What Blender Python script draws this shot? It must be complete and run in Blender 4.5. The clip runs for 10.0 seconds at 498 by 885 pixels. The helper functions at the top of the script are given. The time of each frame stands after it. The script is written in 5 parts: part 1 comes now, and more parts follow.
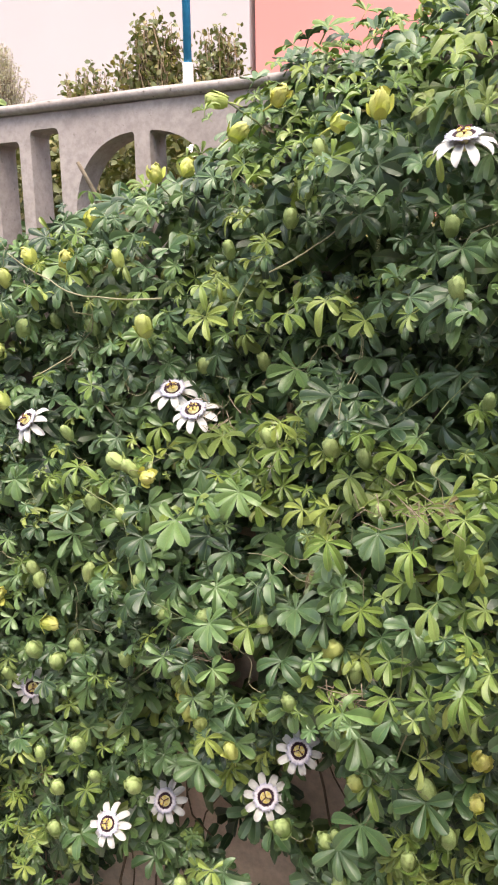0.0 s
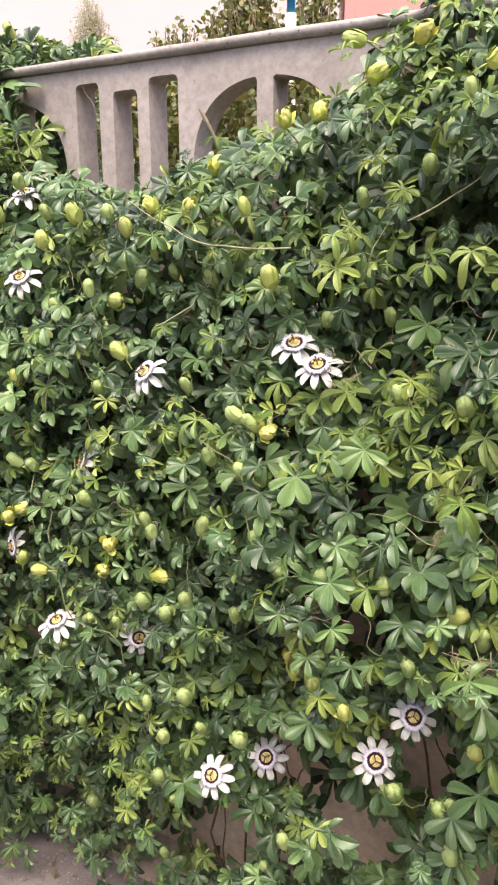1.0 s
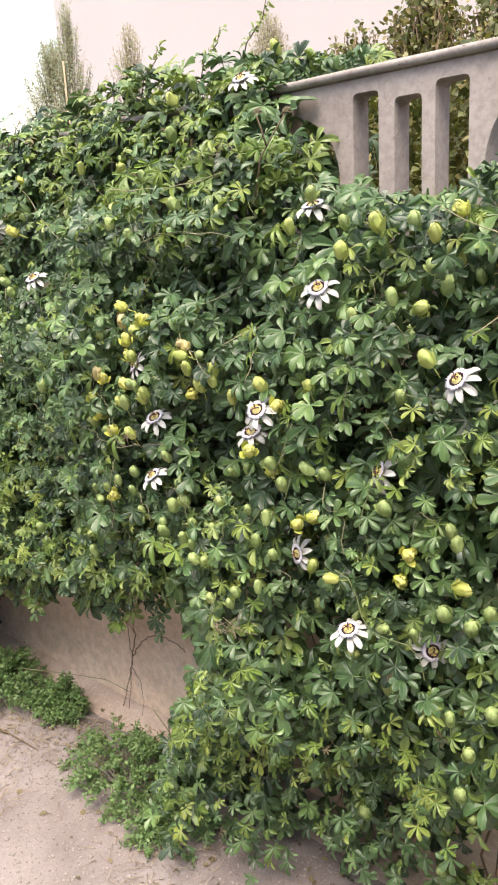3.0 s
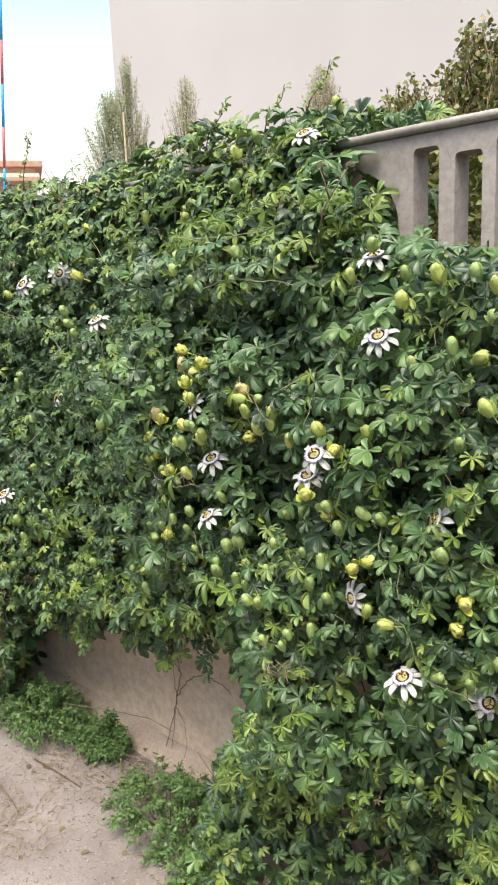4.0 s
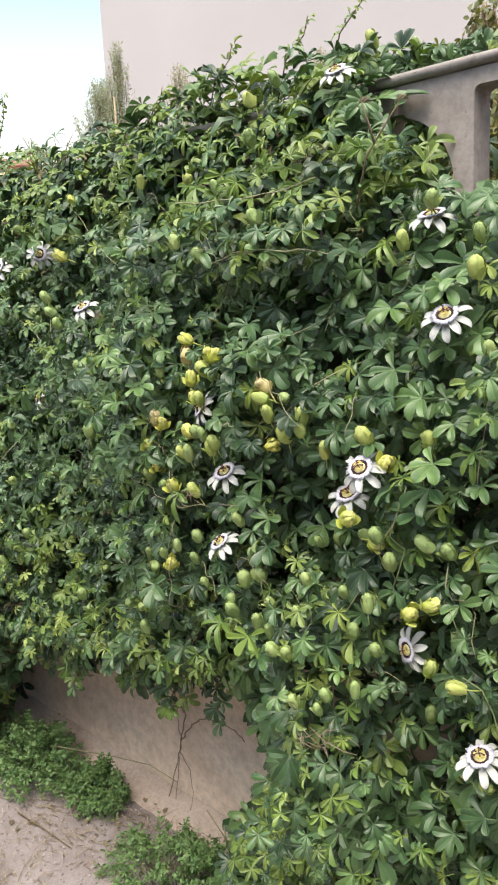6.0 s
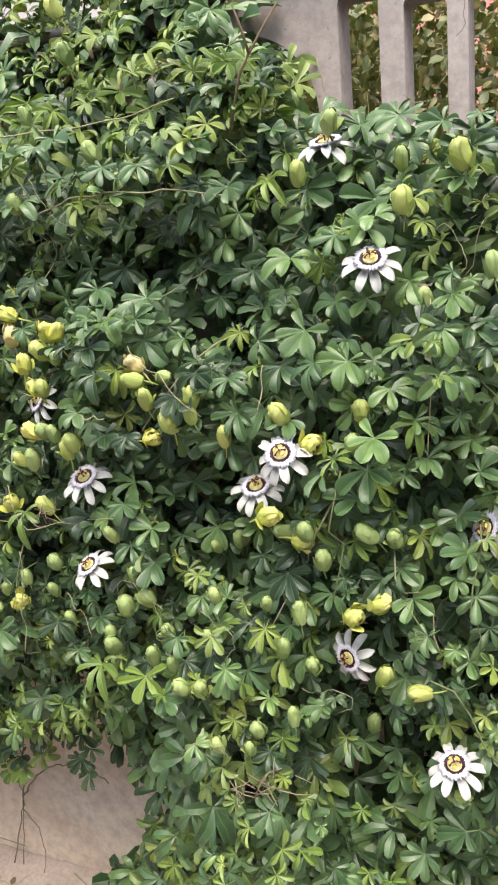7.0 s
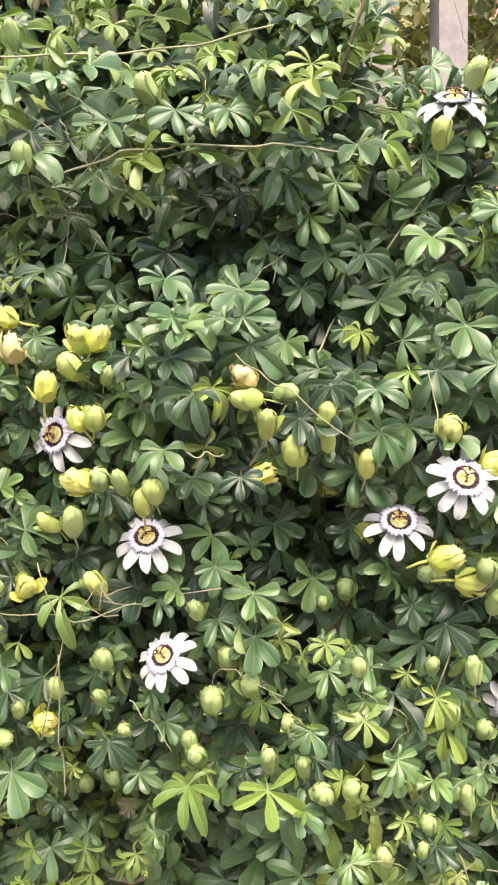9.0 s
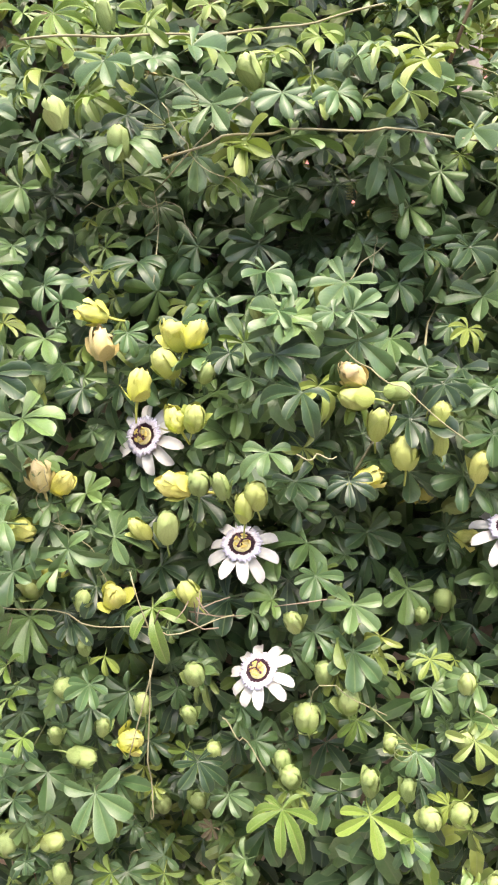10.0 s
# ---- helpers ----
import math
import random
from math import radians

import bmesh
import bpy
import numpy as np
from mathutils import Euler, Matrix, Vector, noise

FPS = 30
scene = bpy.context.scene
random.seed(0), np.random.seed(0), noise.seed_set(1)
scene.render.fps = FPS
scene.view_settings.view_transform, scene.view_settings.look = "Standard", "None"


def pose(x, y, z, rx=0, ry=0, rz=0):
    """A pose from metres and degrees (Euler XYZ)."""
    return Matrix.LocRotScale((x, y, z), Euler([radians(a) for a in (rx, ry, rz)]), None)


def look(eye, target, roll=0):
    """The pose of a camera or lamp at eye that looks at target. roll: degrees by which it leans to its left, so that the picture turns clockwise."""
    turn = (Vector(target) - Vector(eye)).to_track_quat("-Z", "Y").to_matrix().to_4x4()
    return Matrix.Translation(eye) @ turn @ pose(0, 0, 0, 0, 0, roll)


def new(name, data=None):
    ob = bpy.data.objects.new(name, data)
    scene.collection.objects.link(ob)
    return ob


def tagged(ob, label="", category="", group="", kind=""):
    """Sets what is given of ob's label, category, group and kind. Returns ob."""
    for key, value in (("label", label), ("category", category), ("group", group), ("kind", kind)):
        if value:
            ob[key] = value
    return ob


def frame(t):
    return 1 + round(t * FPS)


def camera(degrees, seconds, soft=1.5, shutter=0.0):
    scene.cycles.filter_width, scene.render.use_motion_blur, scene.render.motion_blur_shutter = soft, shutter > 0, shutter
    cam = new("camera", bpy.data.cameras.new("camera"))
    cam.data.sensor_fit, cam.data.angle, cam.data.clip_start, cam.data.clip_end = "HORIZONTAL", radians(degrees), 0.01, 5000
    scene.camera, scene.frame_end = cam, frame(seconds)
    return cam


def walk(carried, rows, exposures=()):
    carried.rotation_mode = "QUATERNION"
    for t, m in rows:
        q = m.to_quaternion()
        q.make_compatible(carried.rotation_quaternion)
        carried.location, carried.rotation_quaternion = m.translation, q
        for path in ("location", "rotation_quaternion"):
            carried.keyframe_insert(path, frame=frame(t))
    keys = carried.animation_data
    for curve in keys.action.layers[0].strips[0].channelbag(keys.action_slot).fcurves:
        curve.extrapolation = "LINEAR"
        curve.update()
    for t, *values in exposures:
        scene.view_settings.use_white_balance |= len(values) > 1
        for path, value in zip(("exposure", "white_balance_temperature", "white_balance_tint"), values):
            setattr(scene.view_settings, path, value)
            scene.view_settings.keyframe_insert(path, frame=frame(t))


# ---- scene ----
cam = camera(36.2, 10.0, 2.1)
PATH = [
    (0, (0.005, 0.064, 1.586), (-0.812, 1.832, 1.132), -0.8),
    (0.3, (-0.014, 0.064, 1.569), (-0.8754, 1.8012, 1.079), -0.57),
    (0.5, (-0.033, 0.053, 1.566), (-0.909, 1.779, 1.062), -0.6),
    (0.8, (-0.054, 0.047, 1.564), (-0.9769, 1.7429, 1.0415), -0.52),
    (1, (-0.084, 0.046, 1.561), (-1.049, 1.714, 1.027), -0.1),
    (1.2, (-0.109, 0.053, 1.564), (-1.1346, 1.6806, 1.0175), -0.48),
    (1.5, (-0.152, 0.083, 1.571), (-1.265, 1.647, 1.01), -1.7),
    (1.8, (-0.216, 0.104, 1.579), (-1.3966, 1.613, 1.0039), -2.55),
    (2, (-0.255, 0.084, 1.577), (-1.461, 1.57, 0.996), -3.0),
    (2.2, (-0.268, 0.05, 1.582), (-1.4826, 1.5243, 0.9883), -3.5),
    (2.5, (-0.289, -0.034, 1.579), (-1.529, 1.431, 1.016), -3.6),
    (2.7, (-0.316, -0.07, 1.572), (-1.573, 1.389, 1.031), -3.4),
    (4, (-0.334, -0.14, 1.586), (-1.706, 1.258, 1.181), -2.4),
    (4.2, (-0.344, -0.152, 1.582), (-1.7342, 1.2349, 1.2055), -1.99),
    (4.5, (-0.359, -0.163, 1.579), (-1.756, 1.223, 1.223), -1.6),
    (4.8, (-0.362, -0.168, 1.578), (-1.7387, 1.2398, 1.2251), -1.2),
    (5, (-0.367, -0.161, 1.573), (-1.728, 1.261, 1.22), -1.1),
    (5.2, (-0.397, -0.143, 1.574), (-1.736, 1.296, 1.204), -0.9),
    (6.3, (-0.687, 0.141, 1.528), (-2.044, 1.549, 1.109), -3.7),
    (6.5, (-0.741, 0.166, 1.526), (-1.962, 1.684, 1.076), -4.7),
    (6.8, (-0.848, 0.159, 1.507), (-1.818, 1.8444, 1.0412), -5.45),
    (7, (-0.926, 0.148, 1.511), (-1.751, 1.899, 1.008), -5.1),
    (7.2, (-0.984, 0.152, 1.504), (-1.7406, 1.9309, 0.9894), -4.66),
    (7.5, (-1.066, 0.219, 1.485), (-1.761, 2.018, 0.957), -5.0),
    (7.8, (-1.138, 0.311, 1.492), (-1.7739, 2.1298, 0.9578), -5.41),
    (8, (-1.175, 0.343, 1.495), (-1.727, 2.182, 0.936), -5.9),
    (8.2, (-1.221, 0.352, 1.501), (-1.6524, 2.2197, 0.9309), -5.98),
    (8.5, (-1.285, 0.334, 1.484), (-1.566, 2.231, 0.916), -6.0),
    (8.6, (-1.333, 0.323, 1.481), (-1.5495, 2.2307, 0.9206), -5.76),
    (8.8, (-1.414, 0.288, 1.494), (-1.5694, 2.2081, 0.9552), -4.91),
    (9, (-1.489, 0.268, 1.507), (-1.569, 2.194, 0.976), -4.1),
    (9.3, (-1.545, 0.248, 1.501), (-1.5964, 2.1816, 0.9921), -3.71),
    (9.5, (-1.564, 0.248, 1.51), (-1.601, 2.182, 1.0), -3.4),
    (9.8, (-1.577, 0.273, 1.506), (-1.6589, 2.2031, 0.9895), -4.09),
    (10, (-1.595, 0.309, 1.496), (-1.684, 2.241, 0.985), -4.0),
]
EXPOSURES = ((0.0, 1.68, 7500, 16), (1.3, 1.78, 7600, 18), (2.5, 1.7, 7650, 17), (4.0, 1.40, 7300, 5), (4.5, 1.27, 7300, 5), (5.0, 1.22, 7300, 5), (6.5, 1.41, 7150, 9), (7.0, 1.58, 7250, 11), (7.5, 2.03, 7350, 13), (8.5, 2.05, 7550, 15), (10.0, 2.16, 7650, 17))
walk(cam, [(t, look(eye, target, roll)) for t, eye, target, roll in PATH], EXPOSURES)

# ---- world and light ----
world = bpy.data.worlds.new("world")
scene.world = world
world.use_nodes = True
wn, wl = world.node_tree.nodes, world.node_tree.links
sky = wn.new("ShaderNodeTexSky")
sky.sky_type, sky.sun_disc = "NISHITA", False
sky.sun_elevation, sky.sun_rotation = radians(65), radians(150)
sky.air_density, sky.dust_density, sky.ozone_density = 1.2, 1.0, 1.5
wn["Background"].inputs["Strength"].default_value = 0.15
way, parts = wn.new("ShaderNodeTexCoord"), wn.new("ShaderNodeSeparateXYZ")
wl.new(way.outputs["Generated"], parts.inputs[0])
# white clouds high up, thinning out lower down, and pale haze over the horizon
# the clouds are unseen, added overhead to keep the top light strong
cloud, cloud_share, high, low = wn.new("ShaderNodeTexNoise"), wn.new("ShaderNodeMapRange"), wn.new("ShaderNodeMapRange"), wn.new("ShaderNodeMapRange")
cloud.inputs["Scale"].default_value, cloud.inputs["Detail"].default_value = 3.0, 6.0
for node, values in ((cloud_share, (0.3, 0.7, 0.2, 0.9)), (high, (0.33, 0.75, 0.0, 1.0)), (low, (0.16, 0.33, 1.0, 0.0))):
    for key, value in zip(("From Min", "From Max", "To Min", "To Max"), values):
        node.inputs[key].default_value = value
wl.new(way.outputs["Generated"], cloud.inputs["Vector"])
wl.new(cloud.outputs["Fac"], cloud_share.inputs["Value"])
wl.new(parts.outputs["Z"], high.inputs["Value"])
wl.new(parts.outputs["Z"], low.inputs["Value"])
share = wn.new("ShaderNodeMath")
share.operation = "MULTIPLY"
wl.new(cloud_share.outputs["Result"], share.inputs[0])
wl.new(high.outputs["Result"], share.inputs[1])
clouded, hazy = wn.new("ShaderNodeMix"), wn.new("ShaderNodeMix")
clouded.data_type = hazy.data_type = "RGBA"
clouded.inputs[7].default_value, hazy.inputs[7].default_value = (6.4, 6.7, 6.8, 1), (3.2, 3.35, 3.4, 1)
wl.new(share.outputs[0], clouded.inputs[0])
wl.new(sky.outputs["Color"], clouded.inputs[6])
wl.new(low.outputs["Result"], hazy.inputs[0])
wl.new(clouded.outputs[2], hazy.inputs[6])
wl.new(hazy.outputs[2], wn["Background"].inputs["Color"])
sun = new("sun", bpy.data.lights.new("sun", "SUN"))
sun.data.energy, sun.data.angle, sun.data.color = 2.2, radians(45), (1.0, 0.95, 0.88)
sun.matrix_world = look((1.3, -2.3, 7.0), (0, 0, 0))


# ---- materials ----
def material(name, rough=0.6, spec=0.4):
    m = bpy.data.materials.new(name)
    m.use_nodes = True
    b = m.node_tree.nodes["Principled BSDF"]
    b.inputs["Roughness"].default_value = rough
    b.inputs["Specular IOR Level"].default_value = spec
    return m, m.node_tree.nodes, m.node_tree.links, b


def ramp(nodes, stops):
    r = nodes.new("ShaderNodeValToRGB")
    while len(r.color_ramp.elements) < len(stops):
        r.color_ramp.elements.new(0.5)
    for e, (pos, col) in zip(r.color_ramp.elements, stops):
        e.position, e.color = pos, (*col, 1)
    return r


def mixed(nodes, links, a, b, fac, mode="MIX"):
    """A colour mix; a, b and fac are sockets or values."""
    n = nodes.new("ShaderNodeMix")
    n.data_type, n.blend_type = "RGBA", mode
    for sock, v in ((n.inputs[0], fac), (n.inputs[6], a), (n.inputs[7], b)):
        if hasattr(v, "links"):
            links.new(v, sock)
        elif isinstance(v, tuple):
            sock.default_value = (*v, 1)
        else:
            sock.default_value = v
    return n.outputs[2]


def noise_tex(nodes, links, scale, detail=5.0, rough=0.6, coord="Object"):
    tc = nodes.new("ShaderNodeTexCoord")
    n = nodes.new("ShaderNodeTexNoise")
    n.inputs["Scale"].default_value, n.inputs["Detail"].default_value, n.inputs["Roughness"].default_value = scale, detail, rough
    links.new(tc.outputs[coord], n.inputs["Vector"])
    return n.outputs["Fac"]


def bumped(nodes, links, bsdf, height, strength, distance):
    b = nodes.new("ShaderNodeBump")
    b.inputs["Strength"].default_value, b.inputs["Distance"].default_value = strength, distance
    links.new(height, b.inputs["Height"])
    links.new(b.outputs["Normal"], bsdf.inputs["Normal"])


def masonry(name, dark, mid, light, stain, grain=60.0, pits=0.0):
    m, n, l, b = material(name, 0.88, 0.25)
    big = ramp(n, [(0.3, dark), (0.5, mid), (0.72, light)])
    l.new(noise_tex(n, l, 2.6, 6.0, 0.65), big.inputs["Fac"])
    fine = noise_tex(n, l, grain, 4.0, 0.7)
    speck = ramp(n, [(0.35, (0.72, 0.72, 0.72)), (0.6, (1.05, 1.05, 1.05))])
    l.new(fine, speck.inputs["Fac"])
    base = mixed(n, l, big.outputs["Color"], speck.outputs["Color"], 0.7, "MULTIPLY")
    blot = ramp(n, [(0.52, (0, 0, 0)), (0.66, (1, 1, 1))])
    l.new(noise_tex(n, l, 7.0, 8.0, 0.7), blot.inputs["Fac"])
    f = n.new("ShaderNodeMath")
    f.operation = "MULTIPLY"
    f.inputs[1].default_value = 0.45
    l.new(blot.outputs["Color"], f.inputs[0])
    col = mixed(n, l, base, stain, f.outputs[0])
    if pits:
        hole = ramp(n, [(0.66, (0, 0, 0)), (0.74, (1, 1, 1))])
        l.new(noise_tex(n, l, 95.0, 2.0, 0.5), hole.inputs["Fac"])
        g = n.new("ShaderNodeMath")
        g.operation = "MULTIPLY"
        g.inputs[1].default_value = pits
        l.new(hole.outputs["Color"], g.inputs[0])
        col = mixed(n, l, col, (0.09, 0.07, 0.06), g.outputs[0])
    l.new(col, b.inputs["Base Color"])
    bumped(n, l, b, fine, 0.28, 0.003)
    return m


CONCRETE = masonry("cast concrete", (0.335, 0.282, 0.262), (0.41, 0.35, 0.328), (0.475, 0.415, 0.39), (0.26, 0.215, 0.195), pits=0.4)
COPING = masonry("weathered coping", (0.26, 0.225, 0.21), (0.38, 0.335, 0.315), (0.47, 0.42, 0.40), (0.13, 0.11, 0.10), 90.0, 0.8)
RENDER_WALL = masonry("rendered wall", (0.66, 0.51, 0.41), (0.79, 0.64, 0.53), (0.85, 0.72, 0.62), (0.54, 0.40, 0.30), 40.0)
# kept dark so the added wall behind the camera returns little light
BLOCKER = masonry("light-blocking dark stucco", (0.13, 0.12, 0.105), (0.19, 0.175, 0.155), (0.25, 0.23, 0.205), (0.10, 0.09, 0.08), 40.0)
EARTH = masonry("dusty ground", (0.155, 0.127, 0.126), (0.235, 0.20, 0.20), (0.32, 0.278, 0.278), (0.135, 0.10, 0.09), 210.0, 0.5)
SOIL = masonry("loose soil", (0.36, 0.28, 0.24), (0.47, 0.38, 0.335), (0.56, 0.47, 0.425), (0.17, 0.12, 0.095), 110.0)


def plaster(name, low, high):
    """Smooth even facade paint with faint clouding."""
    m, n, l, b = material(name, 0.85, 0.2)
    r = ramp(n, [(0.3, low), (0.7, high)])
    l.new(noise_tex(n, l, 0.25, 3.0, 0.5), r.inputs["Fac"])
    l.new(r.outputs["Color"], b.inputs["Base Color"])
    bumped(n, l, b, noise_tex(n, l, 25.0, 4.0, 0.6), 0.15, 0.004)
    return m


FACADE = plaster("pale plaster", (0.465, 0.422, 0.42), (0.51, 0.465, 0.462))
CREAM_WALL = plaster("cream plaster", (0.60, 0.47, 0.37), (0.66, 0.53, 0.43))
PINK = plaster("pink plaster", (0.64, 0.235, 0.21), (0.69, 0.27, 0.245))
# terracotta with the haze of distance put into its colour
TILES = masonry("haze-paled terracotta", (0.46, 0.27, 0.20), (0.55, 0.34, 0.265), (0.62, 0.41, 0.335), (0.40, 0.24, 0.18), 30.0)


def leaf_material(name, deep, mid, light, vein, rough=0.40, random_from="island", translucent=0.14):
    """A leaf: its tone varies from leaf to leaf, with a pale midrib, fine side veins and edge highlights painted along
    the margin, and light shines through.
    """
    m, n, l, b = material(name, rough, 0.6)
    src = n.new("ShaderNodeNewGeometry") if random_from == "island" else n.new("ShaderNodeObjectInfo")
    rnd = src.outputs["Random Per Island" if random_from == "island" else "Random"]
    grey = tuple(0.82 * c + 0.18 * (sum(mid) / 3) * 1.15 for c in mid)
    tone = ramp(n, [(0.08, deep), (0.40, mid), (0.62, grey), (0.8, tuple((a + c) / 2 for a, c in zip(mid, light))), (1.0, light)])
    l.new(rnd, tone.inputs["Fac"])
    # mottled tone, its contrast raised to paint in patchy highlights
    patch = ramp(n, [(0.3, (0.68, 0.71, 0.70)), (0.7, (1.22, 1.2, 1.08))])
    l.new(noise_tex(n, l, 45.0, 3.0), patch.inputs["Fac"])
    base = mixed(n, l, tone.outputs["Color"], patch.outputs["Color"], 1.0, "MULTIPLY")
    uv = n.new("ShaderNodeUVMap")
    sep = n.new("ShaderNodeSeparateXYZ")
    l.new(uv.outputs["UV"], sep.inputs[0])
    rib = ramp(n, [(0.03, (1, 1, 1)), (0.13, (0, 0, 0))])
    l.new(sep.outputs["X"], rib.inputs["Fac"])
    fr = n.new("ShaderNodeMath")
    fr.operation = "MULTIPLY"
    fr.inputs[1].default_value = 0.42
    l.new(rib.outputs["Color"], fr.inputs[0])
    base = mixed(n, l, base, vein, fr.outputs[0])
    # margin colour lightened to imitate bright edge highlights
    rim = ramp(n, [(0.86, (0, 0, 0)), (1.0, (0.5, 0.5, 0.5))])
    l.new(sep.outputs["X"], rim.inputs["Fac"])
    base = mixed(n, l, base, vein, rim.outputs["Color"])
    l.new(base, b.inputs["Base Color"])
    gl = ramp(n, [(0.3, (rough - 0.1,) * 3), (0.7, (rough + 0.14,) * 3)])
    l.new(noise_tex(n, l, 90.0, 3.0), gl.inputs["Fac"])
    l.new(gl.outputs["Color"], b.inputs["Roughness"])
    wave = n.new("ShaderNodeMath")
    wave.operation = "MULTIPLY_ADD"
    wave.inputs[1].default_value = -0.30
    l.new(sep.outputs["X"], wave.inputs[0])
    l.new(sep.outputs["Y"], wave.inputs[2])
    s = n.new("ShaderNodeMath")
    s.operation = "MULTIPLY"
    s.inputs[1].default_value = 60.0
    l.new(wave.outputs[0], s.inputs[0])
    si = n.new("ShaderNodeMath")
    si.operation = "SINE"
    l.new(s.outputs[0], si.inputs[0])
    crinkle = n.new("ShaderNodeMath")
    crinkle.operation = "MULTIPLY_ADD"
    crinkle.inputs[1].default_value = 3.0
    l.new(noise_tex(n, l, 170.0, 3.0), crinkle.inputs[0])
    l.new(si.outputs[0], crinkle.inputs[2])
    bumped(n, l, b, crinkle.outputs[0], 0.08, 0.0007)
    tr = n.new("ShaderNodeBsdfTranslucent")
    l.new(mixed(n, l, base, (1.35, 1.5, 0.7), 1.0, "MULTIPLY"), tr.inputs["Color"])
    mx = n.new("ShaderNodeMixShader")
    mx.inputs[0].default_value = translucent
    l.new(b.outputs[0], mx.inputs[1])
    l.new(tr.outputs[0], mx.inputs[2])
    l.new(mx.outputs[0], n["Material Output"].inputs["Surface"])
    return m


LEAF_TONES = ((0.017, 0.044, 0.021), (0.062, 0.131, 0.050), (0.120, 0.206, 0.070))
YOUNG_TONES = ((0.10, 0.175, 0.036), (0.155, 0.235, 0.048), (0.23, 0.285, 0.070))
LEAF = leaf_material("vine leaf", *LEAF_TONES, (0.16, 0.21, 0.10), translucent=0.06)
LEAF_ONE = leaf_material("vine leaf single", *LEAF_TONES, (0.16, 0.21, 0.10), random_from="object")
YOUNG = leaf_material("young vine leaf", *YOUNG_TONES, (0.26, 0.29, 0.13), 0.45)
YOUNG_ONE = leaf_material("young vine leaf single", *YOUNG_TONES, (0.26, 0.29, 0.13), 0.45, "object")
DRY = leaf_material("withered leaf", (0.085, 0.065, 0.038), (0.135, 0.108, 0.062), (0.19, 0.155, 0.09), (0.22, 0.17, 0.09), 0.8, translucent=0.1)
SHRUB = leaf_material("shrub leaf", (0.07, 0.09, 0.025), (0.14, 0.15, 0.045), (0.25, 0.20, 0.075), (0.2, 0.2, 0.08), 0.5)
# both needle tones are lightened to stand in for distance haze
FEATHER = leaf_material("grey green needles", (0.22, 0.25, 0.19), (0.30, 0.33, 0.26), (0.38, 0.41, 0.33), (0.40, 0.43, 0.35), 0.75, translucent=0.3)
HAZED = leaf_material("haze-paled needles", (0.32, 0.29, 0.25), (0.40, 0.37, 0.33), (0.48, 0.45, 0.41), (0.46, 0.43, 0.39), 0.8, translucent=0.3)
WEED = leaf_material("weed leaf", (0.065, 0.145, 0.045), (0.105, 0.20, 0.065), (0.165, 0.255, 0.095), (0.17, 0.23, 0.09), 0.55)


def plain(name, low, high, rough=0.55, spec=0.35, scale=40.0, random=0.0):
    m, n, l, b = material(name, rough, spec)
    r = ramp(n, [(0.35, low), (0.65, high)])
    l.new(noise_tex(n, l, scale, 4.0), r.inputs["Fac"])
    col = r.outputs["Color"]
    if random:
        oi = n.new("ShaderNodeObjectInfo")
        v = ramp(n, [(0.0, (1 - random,) * 3), (1.0, (1 + random,) * 3)])
        l.new(oi.outputs["Random"], v.inputs["Fac"])
        col = mixed(n, l, col, v.outputs["Color"], 1.0, "MULTIPLY")
    l.new(col, b.inputs["Base Color"])
    return m


STRAW = plain("dry straw", (0.26, 0.20, 0.13), (0.42, 0.34, 0.23), 0.85, 0.2, 60.0)
PEBBLE = plain("pebble", (0.15, 0.125, 0.12), (0.36, 0.32, 0.31), 0.9, 0.2, 170.0)
STEM = plain("green stem", (0.09, 0.12, 0.045), (0.15, 0.17, 0.075), 0.6)
BARK = plain("woody stem", (0.11, 0.075, 0.045), (0.20, 0.145, 0.095), 0.85)
TWIG = plain("dry twig", (0.17, 0.13, 0.095), (0.27, 0.22, 0.165), 0.85)
PETAL = plain("white petal", (0.45, 0.46, 0.435), (0.545, 0.54, 0.525), 0.5, 0.3, 90.0)
CREAM = plain("cream flower disc", (0.52, 0.47, 0.20), (0.66, 0.60, 0.34), 0.5, 0.3, 300.0)
ANTHER = plain("yellow anther", (0.52, 0.40, 0.10), (0.66, 0.53, 0.19), 0.6, 0.3, 300.0)
STIGMA = plain("dark purple stigma", (0.05, 0.015, 0.03), (0.10, 0.03, 0.05), 0.5, 0.3, 300.0)
PINWHEEL = plain("purple plastic", (0.16, 0.06, 0.12), (0.22, 0.09, 0.16), 0.4)
BLUE = plain("blue paint", (0.02, 0.27, 0.52), (0.03, 0.33, 0.60), 0.45)
WHITE = plain("white paint", (0.62, 0.60, 0.58), (0.74, 0.72, 0.70), 0.5)
RED = plain("red paint", (0.42, 0.10, 0.12), (0.50, 0.14, 0.16), 0.45)
PANE = plain("dark window pane", (0.05, 0.05, 0.06), (0.08, 0.08, 0.09), 0.15, 0.5)


